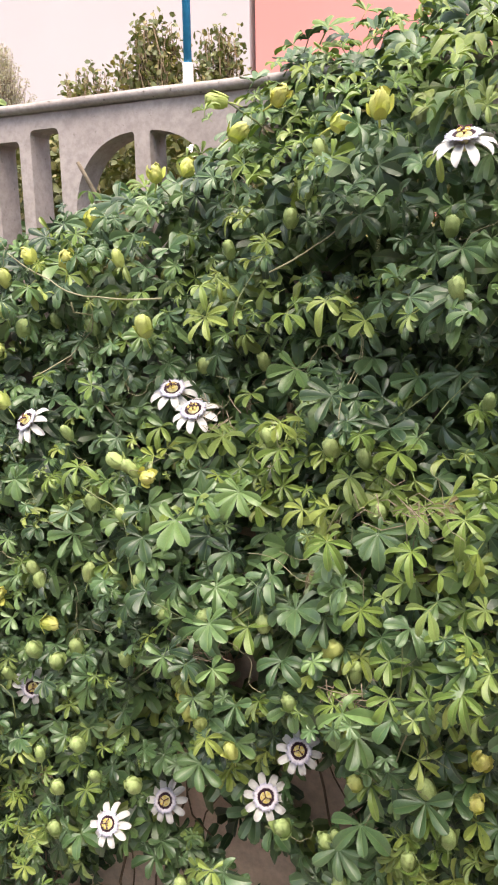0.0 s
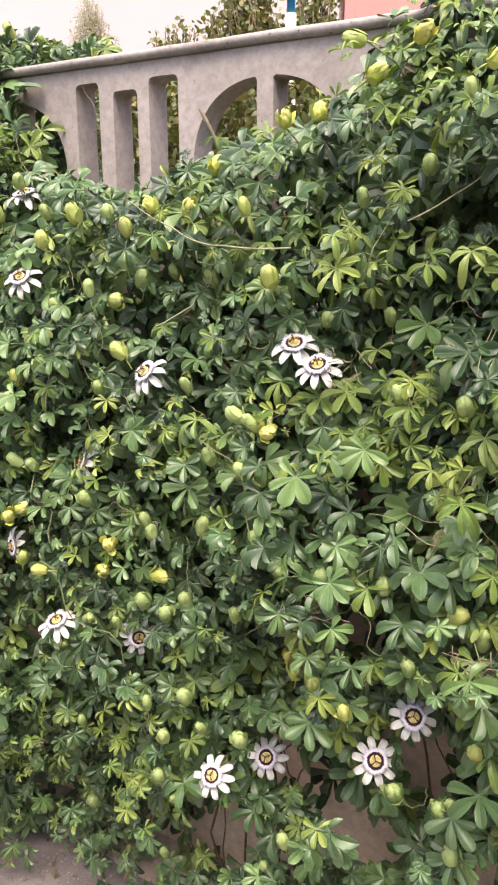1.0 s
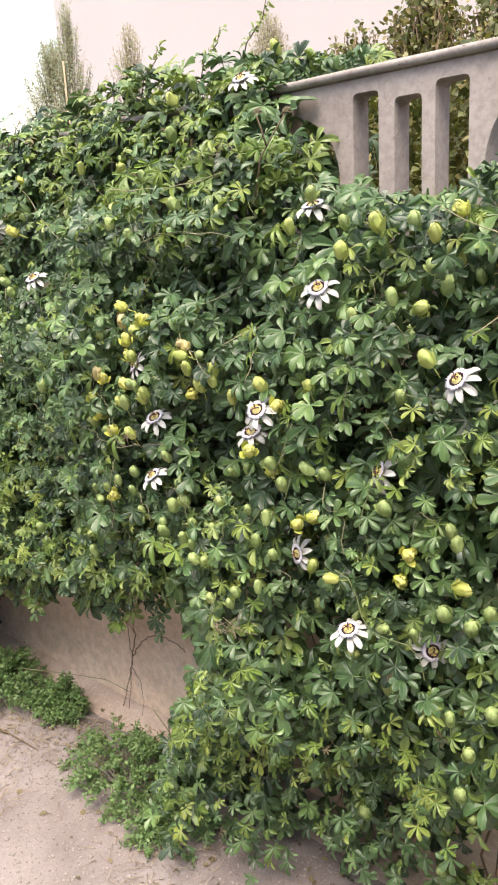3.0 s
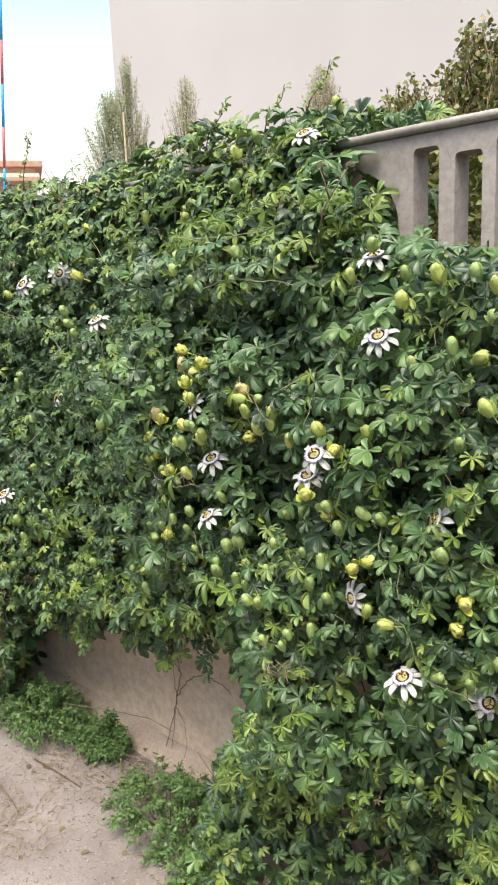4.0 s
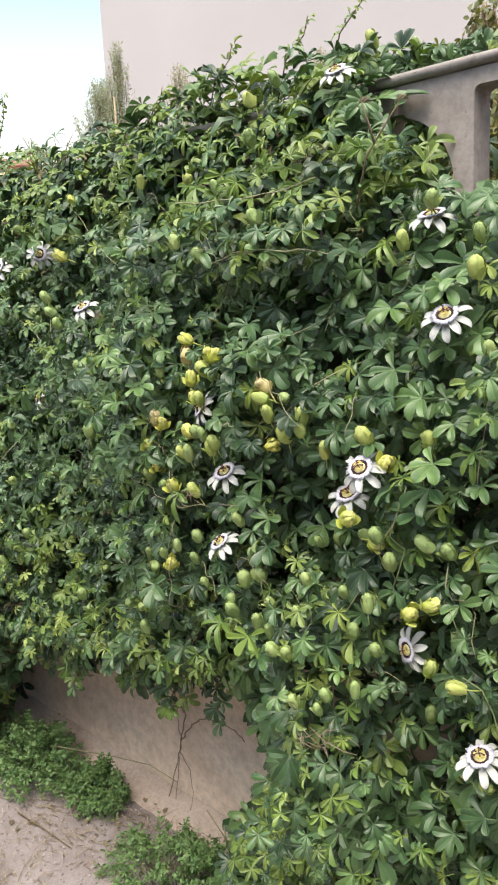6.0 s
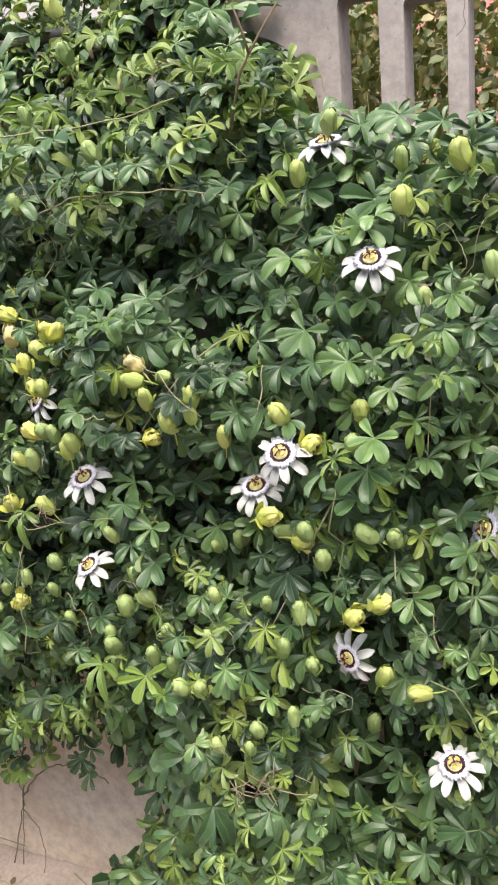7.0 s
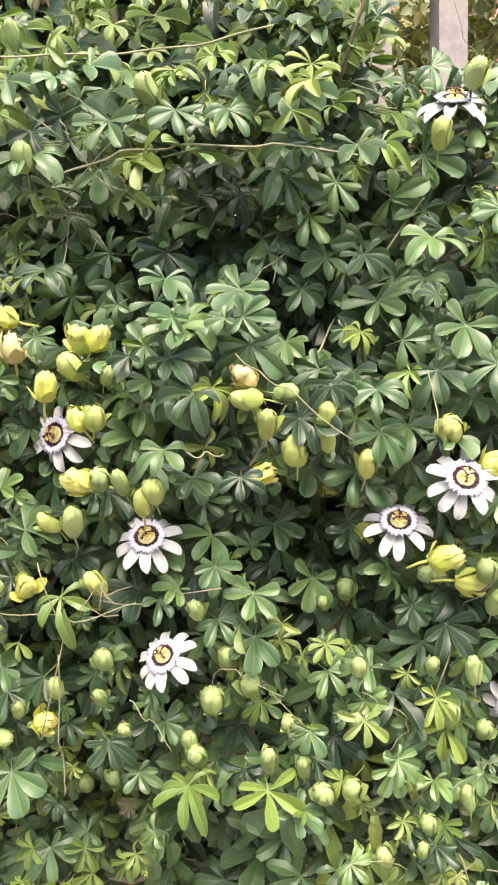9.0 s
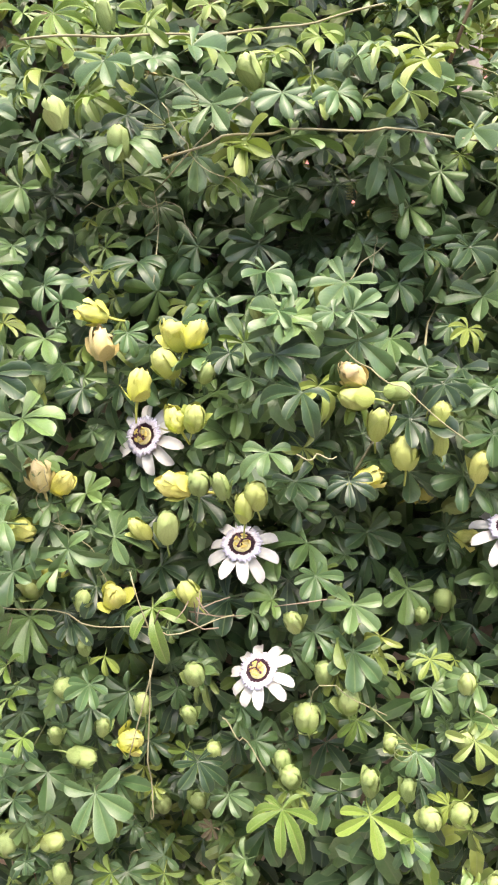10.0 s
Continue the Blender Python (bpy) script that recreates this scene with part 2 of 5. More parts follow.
def bud_material(name, low, mid, high, tip):
    m, n, l, b = material(name, 0.5, 0.35)
    oi = n.new("ShaderNodeObjectInfo")
    tone = ramp(n, [(0.0, low), (0.5, mid), (1.0, high)])
    l.new(oi.outputs["Random"], tone.inputs["Fac"])
    uv = n.new("ShaderNodeUVMap")
    sep = n.new("ShaderNodeSeparateXYZ")
    l.new(uv.outputs["UV"], sep.inputs[0])
    up = ramp(n, [(0.55, (0, 0, 0)), (1.0, (0.6, 0.6, 0.6))])
    l.new(sep.outputs["Y"], up.inputs["Fac"])
    col = mixed(n, l, tone.outputs["Color"], tip, up.outputs["Color"])
    rib = n.new("ShaderNodeMath")
    rib.operation = "PINGPONG"
    rib.inputs[1].default_value = 0.1
    l.new(sep.outputs["X"], rib.inputs[0])
    groove = ramp(n, [(0.0, (1.03, 1.03, 1.02)), (0.07, (1.0, 1.0, 1.0)), (0.1, (0.88, 0.90, 0.84))])
    l.new(rib.outputs[0], groove.inputs["Fac"])
    col = mixed(n, l, col, groove.outputs["Color"], 1.0, "MULTIPLY")
    mot = ramp(n, [(0.35, (0.80, 0.82, 0.76)), (0.65, (1.12, 1.12, 1.08))])
    l.new(noise_tex(n, l, 120.0, 4.0), mot.inputs["Fac"])
    col = mixed(n, l, col, mot.outputs["Color"], 1.0, "MULTIPLY")
    l.new(col, b.inputs["Base Color"])
    bumped(n, l, b, noise_tex(n, l, 320.0, 4.0, 0.6), 0.35, 0.0012)
    return m


BUD_GREEN = bud_material("green bud", (0.22, 0.30, 0.115), (0.27, 0.36, 0.14), (0.35, 0.425, 0.17), (0.34, 0.43, 0.19))
BUD_LIME = bud_material("lime bud", (0.32, 0.39, 0.115), (0.38, 0.44, 0.13), (0.45, 0.48, 0.15), (0.44, 0.48, 0.19))
BUD_YELLOW = bud_material("yellow spent flower", (0.47, 0.52, 0.135), (0.56, 0.58, 0.15), (0.65, 0.61, 0.17), (0.69, 0.64, 0.27))
BUD_FADING = bud_material("fading spent flower", (0.56, 0.47, 0.22), (0.60, 0.48, 0.24), (0.61, 0.53, 0.26), (0.64, 0.50, 0.36))


def corona_material():
    """Filaments: dark purple at the root, then white, lilac at the tips."""
    m, n, l, b = material("corona filaments", 0.55, 0.3)
    uv = n.new("ShaderNodeUVMap")
    sep = n.new("ShaderNodeSeparateXYZ")
    l.new(uv.outputs["UV"], sep.inputs[0])
    r = ramp(n, [(0.0, (0.02, 0.006, 0.014)), (0.36, (0.03, 0.008, 0.02)), (0.45, (0.58, 0.54, 0.58)), (0.65, (0.62, 0.59, 0.65)), (1.0, (0.50, 0.50, 0.64))])
    l.new(sep.outputs["Y"], r.inputs["Fac"])
    l.new(r.outputs["Color"], b.inputs["Base Color"])
    return m


CORONA = corona_material()


# ---- building blocks ----
def mesh_from(name, verts, faces, mats, uvs=None, smooth_faces=True, mat_index=None):
    me = bpy.data.meshes.new(name)
    me.from_pydata(verts, [], faces)
    for m in mats if isinstance(mats, (list, tuple)) else [mats]:
        me.materials.append(m)
    if uvs is not None:
        layer = me.uv_layers.new(name="UVMap")
        loops = np.empty(len(me.loops), dtype=np.int32)
        me.loops.foreach_get("vertex_index", loops)
        layer.data.foreach_set("uv", np.asarray(uvs, dtype=np.float32)[loops].ravel())
    me.polygons.foreach_set("use_smooth", [smooth_faces] * len(me.polygons))
    if mat_index is not None:
        me.polygons.foreach_set("material_index", mat_index)
    me.update()
    return me


def part(name, bm, mat=None, parent=None, label="", bevel=0.0):
    """Links a bmesh, or a mesh, as one object under a thing."""
    if isinstance(bm, bpy.types.Mesh):
        me = bm
    else:
        me = bpy.data.meshes.new(name)
        bm.to_mesh(me)
        bm.free()
        me.materials.append(mat)
    ob = new(name, me)
    if parent is not None:
        ob.parent = parent
    if bevel:
        mod = ob.modifiers.new("bevel", "BEVEL")
        mod.width, mod.segments, mod.limit_method, mod.angle_limit = bevel, 2, "ANGLE", radians(40)
    return tagged(ob, label)


def box(bm, x0, x1, y0, y1, z0, z1):
    r = bmesh.ops.create_cube(bm, size=1.0)
    bmesh.ops.scale(bm, vec=(x1 - x0, y1 - y0, z1 - z0), verts=r["verts"])
    bmesh.ops.translate(bm, vec=((x0 + x1) / 2, (y0 + y1) / 2, (z0 + z1) / 2), verts=r["verts"])
    return bm


def tube_data(points, r0, r1, sides=6):
    """Vertices and faces of a tapered tube along points."""
    verts, faces = [], []
    up = Vector((0.31, 0.52, 0.79))
    count = len(points)
    for i, p in enumerate(points):
        a, b = Vector(points[max(0, i - 1)]), Vector(points[min(count - 1, i + 1)])
        d = (b - a).normalized()
        u = d.cross(up).normalized()
        v = d.cross(u)
        r = r0 + (r1 - r0) * i / (count - 1)
        for k in range(sides):
            w = 2 * math.pi * k / sides
            verts.append(Vector(p) + r * (math.cos(w) * u + math.sin(w) * v))
    for i in range(count - 1):
        for k in range(sides):
            a, b = i * sides + k, i * sides + (k + 1) % sides
            faces.append((a, b, b + sides, a + sides))
    faces.append(tuple(range(sides - 1, -1, -1)))
    faces.append(tuple(range((count - 1) * sides, count * sides)))
    return verts, faces


def tube(name, points, r0, r1, mat, parent, sides=6, label=""):
    v, f = tube_data(points, r0, r1, sides)
    return part(name, mesh_from(name, v, f, mat), None, parent, label)


class Heap:
    """Many small copies of template shapes, joined into one mesh."""

    def __init__(self):
        self.v, self.f, self.uv, self.n = [], [], [], 0

    def add(self, template, matrix):
        tv, tf, tuv = template
        m = np.array(matrix)
        self.v.append(tv @ m[:3, :3].T + m[:3, 3])
        self.f.append((tf, self.n))
        self.uv.append(tuv)
        self.n += len(tv)

    def mesh(self, name, mat):
        faces = []
        for tf, o in self.f:
            faces.extend(tuple(i + o for i in q) for q in tf)
        return mesh_from(name, np.concatenate(self.v).tolist(), faces, mat, np.concatenate(self.uv))


# ---- ground and walls ----
def ground():
    bm = bmesh.new()
    bmesh.ops.create_grid(bm, x_segments=2, y_segments=2, size=400)
    bmesh.ops.translate(bm, vec=(0, 0, -0.04), verts=bm.verts)
    return tagged(part("ground", bm, EARTH), "dusty beige packed earth path and yard", "ground", kind="structure")


ground()
WALL_Y = 1.41


def wall():
    bm = box(bmesh.new(), -9, 3.2, WALL_Y, 1.60, -0.1, 1.30)
    return tagged(part("wall_north", bm, RENDER_WALL, bevel=0.01), "low beige rendered garden wall, stained near its foot", "wall", kind="structure")


wall()


def soil_bank():
    """Loose soil banked up unevenly against the wall's foot."""
    bm = bmesh.new()
    rows = []
    for i in range(221):
        x = -5.0 + i * 0.025
        reach = 0.12 + 0.06 * noise.noise(Vector((x * 2.3, 1.0, 0))) + 0.03 * noise.noise(Vector((x * 9.0, 4.0, 0)))
        row = []
        for k in range(9):
            t = k / 8
            h = 0.03 * (1 - t) ** 2 * (1 + 0.6 * noise.noise(Vector((x * 5.0, t * 2, 7.0)))) + 0.012 * noise.noise(Vector((x * 28, t * 9, 2.0))) * (1 - t) ** 0.5
            row.append(bm.verts.new((x, WALL_Y - 0.003 - reach * t, -0.038 + max(0.0, h) - 0.008 * (k == 8))))
        rows.append(row)
    for a, b in zip(rows, rows[1:]):
        for k in range(8):
            bm.faces.new((a[k], a[k + 1], b[k + 1], b[k])).smooth = True
    bmesh.ops.recalc_face_normals(bm, faces=bm.faces)
    return tagged(part("soil_bank", bm, SOIL), "loose brown soil banked against the foot of the wall", "soil", kind="structure")


soil_bank()


def sky_blocking_wall():
    # added out of view to cut low sky light and deepen the hollows
    bm = box(bmesh.new(), -14, 10, -3.4, -3.1, -0.1, 3.3)
    return tagged(part("wall_south", bm, BLOCKER, bevel=0.02), "added unseen dark stuccoed wall that blocks low sky light", "wall", kind="structure")


sky_blocking_wall()


def balustrade():
    """Cast panel with pierced arches and slots in a rhythm of 0.67 m, under a rounded coping."""
    root = tagged(new("balustrade"), "grey cast concrete balustrade with arches and slots on the wall", "balustrade")
    z0, z1, step, low = 1.30, 1.895, 0.67, 1.42

    def arch_half(cx, side):
        r, zc, gap, rise, c = 0.165, 1.68, 0.0175, 0.163, 0.006
        curve = [(x, zc + rise * (1 - (x / r) ** 2.3) ** (1 / 2.3)) for x in [gap + c + (r - gap - c) * math.sin(k / 12 * math.pi / 2) for k in range(12)]]
        pts = [(cx + side * gap, low), (cx + side * gap, curve[0][1] - c), (cx + side * (gap + 0.3 * c), curve[0][1] - 0.3 * c)]
        return pts + [(cx + side * x, z) for x, z in curve] + [(cx + side * r, zc), (cx + side * r, low)]

    def slot(xa, xb, top):
        c = 0.01
        return [(xa, low), (xa, top - c), (xa + 0.3 * c, top - 0.3 * c), (xa + c, top), (xb - c, top), (xb - 0.3 * c, top - 0.3 * c), (xb, top - c), (xb, low)]

    from_x, to_x = -9.0, 3.2
    outer = [(from_x, z0), (to_x, z0), (to_x, z1), (from_x, z1)]
    loops = [outer]
    for k in range(-11, 6):
        c = -0.837 + k * step
        if c < from_x + 0.6 or c > to_x - 0.3:
            continue
        loops.append(arch_half(c, -1))
        loops.append(arch_half(c, 1))
        loops.append(slot(c - 0.468, c - 0.404, 1.866))
        loops.append(slot(c - 0.366, c - 0.302, 1.845))
        loops.append(slot(c - 0.272, c - 0.199, 1.864))
    flat = [Vector((x, z, 0)) for lp in loops for x, z in lp]
    tris = tessellate([[Vector((x, z, 0)) for x, z in lp] for lp in loops])
    verts = [(p.x, WALL_Y, p.y) for p in flat] + [(p.x, WALL_Y + 0.062, p.y) for p in flat]
    n = len(flat)
    faces = []
    for a, b, c in tris:
        p, q, r = flat[a], flat[b], flat[c]
        if (q - p).cross(r - p).z > 0:
            a, c = c, a
        faces += [(c, b, a), (a + n, b + n, c + n)]
    i = 0
    for lp in loops:
        m = len(lp)
        area = sum(lp[j][0] * lp[(j + 1) % m][1] - lp[(j + 1) % m][0] * lp[j][1] for j in range(m))
        for j in range(m):
            a, b = i + j, i + (j + 1) % m
            hole = lp is not outer
            q = (a, b, b + n, a + n) if (area > 0) != hole else (b, a, a + n, b + n)
            faces.append(q)
        i += m
    me = mesh_from("panel", verts, faces, CONCRETE, smooth_faces=False)
    bm = bmesh.new()
    bm.from_mesh(me)
    bmesh.ops.recalc_face_normals(bm, faces=bm.faces)
    bm.to_mesh(me)
    bm.free()
    p = part("panel", me, None, root, "mauve grey cast concrete with arched openings")
    rim, start = set(), 0
    for lp in loops:
        rim |= {frozenset((start + j, start + (j + 1) % len(lp))) for j in range(len(lp))}
        start += len(lp)
    weight = me.attributes.new("bevel_weight_edge", "FLOAT", "EDGE")
    weight.data.foreach_set("value", [1.0 if frozenset(e.vertices) in rim else 0.0 for e in me.edges])
    mod = p.modifiers.new("bevel", "BEVEL")
    mod.width, mod.segments, mod.limit_method = 0.004, 2, "WEIGHT"
    # coping, uneven along its length
    prof = [(-0.006, 1.8965), (-0.013, 1.9), (-0.016, 1.907), (-0.012, 1.914), (0.0, 1.917), (0.06, 1.918), (0.075, 1.914), (0.078, 1.905), (0.07, 1.8965)]
    bm = bmesh.new()
    rows = []
    for i in range(245):
        x = -9.0 + i * 0.05
        w = 0.0022 * noise.noise(Vector((x * 4.1, 0, 0)))
        rows.append([bm.verts.new((x, WALL_Y + y + 0.6 * w, z + w + 0.0012 * noise.noise(Vector((x * 19, y * 60, z * 60))))) for y, z in prof])
    for a, b in zip(rows, rows[1:]):
        for k in range(len(prof)):
            k2 = (k + 1) % len(prof)
            bm.faces.new((a[k], a[k2], b[k2], b[k])).smooth = k2 != 0
    bm.faces.new(rows[0])
    bm.faces.new(rows[-1][::-1])
    bmesh.ops.recalc_face_normals(bm, faces=bm.faces)
    part("coping", bm, COPING, root, "weathered rounded concrete coping, dark with lichen")


from mathutils.geometry import tessellate_polygon as tessellate
balustrade()

# ---- the vine's outline ----
def smooth(a, b, v):
    t = min(1.0, max(0.0, (v - a) / (b - a)))
    return t * t * (3 - 2 * t)


def bump(v, centre, width):
    return math.exp(-((v - centre) / width) ** 2)


# dark hollows in the leaves: x, z, half width, half height, depth
HOLLOWS = (
    (-1.56, 1.52, 0.17, 0.06, 0.15), (-1.44, 1.43, 0.08, 0.05, 0.12), (-1.45, 1.17, 0.08, 0.08, 0.17), (-0.31, 1.62, 0.17, 0.07, 0.15), (-0.28, 1.46, 0.22, 0.055, 0.14),
    (-0.53, 1.43, 0.12, 0.05, 0.1), (-0.86, 1.47, 0.1, 0.05, 0.11), (-2.93, 1.31, 0.11, 0.1, 0.16), (-2.07, 0.9, 0.12, 0.06, 0.11), (-0.78, 0.96, 0.08, 0.06, 0.12),
    (-2.0, 1.03, 0.1, 0.05, 0.09), (-0.69, 0.81, 0.11, 0.08, 0.13), (-0.99, 0.66, 0.08, 0.07, 0.11), (-1.19, 0.82, 0.07, 0.06, 0.11), (-1.38, 1.09, 0.1, 0.05, 0.1),
    (-1.82, 1.55, 0.09, 0.05, 0.1), (-2.35, 1.18, 0.15, 0.08, 0.09), (-1.76, 0.83, 0.09, 0.05, 0.1), (-0.45, 1.17, 0.1, 0.04, 0.08),
)


def hedge_front(x, z):
    """How far from the path the outer leaves of the vine hang, along y."""
    y = 1.04 + 0.015 * smooth(0.85, 0.95, z) + 0.07 * smooth(0.95, 1.5, z) + 0.12 * smooth(1.5, 1.8, z) + 0.1 * smooth(1.8, 2.02, z)
    y -= 0.2 * smooth(-0.55, -0.15, x) * bump(z, 1.77, 0.2)
    y -= 0.14 * smooth(-0.32, -0.08, x) * bump(z, 1.13, 0.14)
    y -= 0.13 * bump(x, -1.42, 0.24) * bump(z, 0.68, 0.22)
    y -= bump(x, -1.6, 0.35) * (0.05 * bump(z, 1.66, 0.08) + 0.045 * bump(z, 1.32, 0.08) + 0.05 * bump(z, 1.2, 0.14))
    y += 0.11 * smooth(0.58, 0.28, z) * smooth(-1.55, -1.25, x)
    for hx, hz, wide, high, deep in HOLLOWS:
        y += deep * math.exp(-(((x - hx) / wide) ** 2 + ((z - hz) / high) ** 2) ** 1.5)
    y += 0.05 * smooth(-1.9, -2.4, x) * bump(z, 1.3, 0.4)
    return y + 0.018 * math.sin(7.1 * x + 1.3) * math.cos(8.3 * z + 2.1 * x) + 0.012 * math.sin(17 * x - 9 * z)


def hedge_top(x):
    """The upper edge of the vine's leaves."""
    if x > -0.9:
        return 1.715 + 0.215 * smooth(-0.71, -0.50, x) + 0.12 * smooth(-0.45, 0.0, x)
    return 1.64 + 0.075 * smooth(-1.02, -0.9, x) + 0.04 * smooth(-1.1, -1.34, x) + 0.26 * smooth(-1.36, -1.52, x) + 0.04 * smooth(-1.5, -1.75, x) - 0.04 * smooth(-1.9, -2.4, x)


def hedge_bottom(x):
    """The lower edge of the vine's leaves, clear of the wall's foot between the two places where it reaches the ground."""
    b = 0.03 + 0.74 * smooth(-1.44, -1.5, x) - 0.09 * smooth(-1.65, -2.0, x) - 0.10 * smooth(-2.0, -2.5, x)
    return max(0.03, b - 0.46 * smooth(-2.6, -2.95, x))


def below_hedge(x, z, y=1.04):
    """True in the gap under the leaves' lower edge, left of where they trail down to the ground; the gap slants in towards the wall's foot."""
    u, v = x - 0.95 * (1.04 - y), z - 0.84 * (1.04 - y)
    return v < hedge_bottom(u) and u < -1.52 - 0.5 * max(0.0, 0.62 - v)


def leaf_template(lobes, droop, fold, curl, seed, fine=True, slim=1.0):
    """A hand-shaped leaf of unit length: blunt oblong lobes fan out from the stalk, folded along their midribs. Returns vertices, faces and uv."""
    rng = random.Random(seed)
    fans = {3: (0, 60, -60), 5: (0, 53, -53, 108, -108), 7: (0, 42, -42, 84, -84, 129, -129)}[lobes]
    verts, faces, uvs = [(0, 0, 0)], [], [(0, 0)]
    stations = ((0.10, 0.22), (0.31, 0.55), (0.55, 0.90), (0.76, 1.0), (0.905, 0.83), (0.98, 0.47)) if fine else ((0.2, 0.40), (0.64, 1.0), (0.93, 0.74))
    for k, deg in enumerate(fans):
        size = (1.0, 0.95, 0.95, 0.8, 0.8, 0.54, 0.54)[k] * rng.uniform(0.8, 1.1)
        half = slim * size * rng.uniform(0.175, 0.22) * (1.1 if lobes < 7 else 0.95)
        a = radians(deg + rng.uniform(-9, 9))
        d, s = Vector((math.sin(a), math.cos(a), 0)), Vector((math.cos(a), -math.sin(a), 0))
        dr, tw, bend = droop * rng.uniform(0.4, 1.5), rng.uniform(-0.4, 0.4), rng.uniform(-0.14, 0.14)
        rows = []
        for t, w in stations:
            mid = d * (size * t) + s * (bend * t * t) + Vector((0, 0, 0.26 * t - dr * t * t * t * size))
            row = []
            for side in (-1, 1):
                edge = mid + s * (side * w * half * rng.uniform(0.92, 1.07)) + Vector((0, 0, w * half * (fold + side * tw)))
                edge.z -= curl * w * half * 0.5
                m = mid + s * (side * w * half * 0.52) + Vector((0, 0, w * half * (0.5 * (fold + side * tw) + 0.22 * curl + 0.03)))
                row.append((mid, m, edge))
            rows.append((t, row))
        tip = d * size + s * bend + Vector((0, 0, 0.26 - dr * size))
        tip_i = len(verts)
        verts.append(tip[:])
        uvs.append((0, 1))
        for side in (0, 1):
            base = len(verts)
            for t, row in rows:
                for u, p in zip((0, 0.5, 1), row[side]):
                    if fine or u != 0.5:
                        verts.append(p[:])
                        uvs.append((u, t))
            order = (lambda q: q) if side else (lambda q: q[::-1])
            if not fine:
                faces.append(order((0, base, base + 1)))
                for p in (base, base + 2):
                    faces.append(order((p, p + 2, p + 3, p + 1)))
                faces.append(order((base + 4, tip_i, base + 5)))
                continue
            faces.append(order((0, base, base + 1)))
            faces.append(order((0, base + 1, base + 2)))
            for i in range(len(stations) - 1):
                p = base + 3 * i
                faces.append(order((p, p + 3, p + 4, p + 1)))
                faces.append(order((p + 1, p + 4, p + 5, p + 2)))
            p = base + 3 * (len(stations) - 1)
            faces.append(order((p, tip_i, p + 1)))
            faces.append(order((p + 1, tip_i, p + 2)))
    if fine:
        # the leaf's stalk
        sv, sf = tube_data([(0, 0.03, 0.015), (0, -0.10, -0.10), (0.03, -0.42, -0.36)], 0.028, 0.022, 4)
        o = len(verts)
        verts += [tuple(p) for p in sv]
        uvs += [(0.06, 0.5)] * len(sv)
        faces += [tuple(i + o for i in q) for q in sf]
    return np.array([tuple(v) for v in verts], dtype=np.float64), faces, np.array(uvs, dtype=np.float64)


TEMPLATES = [leaf_template((7, 5, 5, 7, 5, 7, 5, 5, 7, 5)[i], (0.25, 0.5, 0.2, 0.35, 0.55, 0.3, 0.15, 0.65, 0.3, 0.1)[i], (0.8, 0.6, 0.75, -0.3, 0.9, 0.65, 0.95, 0.4, 0.75, 0.6)[i], 0.2 + 0.05 * (i % 4), i) for i in range(10)]
YOUNG_TEMPLATES = [leaf_template((5, 7, 5, 5, 7, 3, 5, 7)[i], 0.15 + 0.09 * i, (1.0, 0.8, 1.15, 0.7, 0.95, 1.1, 0.6, 0.9)[i], 0.15, 40 + i, slim=0.8) for i in range(8)]
COARSE = [leaf_template((5, 7, 5, 7, 5, 3, 5, 7)[i], 0.3 + 0.07 * i, (0.7, 0.5, 0.6, -0.3, 0.8, 0.55, 0.85, 0.3)[i], 0.3, i, False) for i in range(8)]
LEAF_MESHES = {k: [mesh_from("leaf", t[0].tolist(), t[1], m, t[2]) for t in shapes] for k, m, shapes in (("m", LEAF_ONE, TEMPLATES), ("y", YOUNG_ONE, YOUNG_TEMPLATES))}


def leaf_pose(x, y, z, angle, size, normal):
    """A leaf at a place: angle is the way of its middle lobe, 90 hanging down, 0 along the wall to +x."""
    n = Vector(normal).normalized()
    a = radians(angle)
    axis = Vector((math.cos(a), 0, -math.sin(a)))
    axis = (axis - n * axis.dot(n)).normalized()
    side = axis.cross(n)
    m = Matrix((side, axis, n)).transposed().to_4x4()
    return Matrix.Translation((x, y, z)) @ m @ Matrix.Diagonal((size, size, size, 1))


vine = tagged(new("passion_flower_vine"), "dense passion flower vine with palmate green leaves and white flowers", "vine")
RNG = random.Random(11)
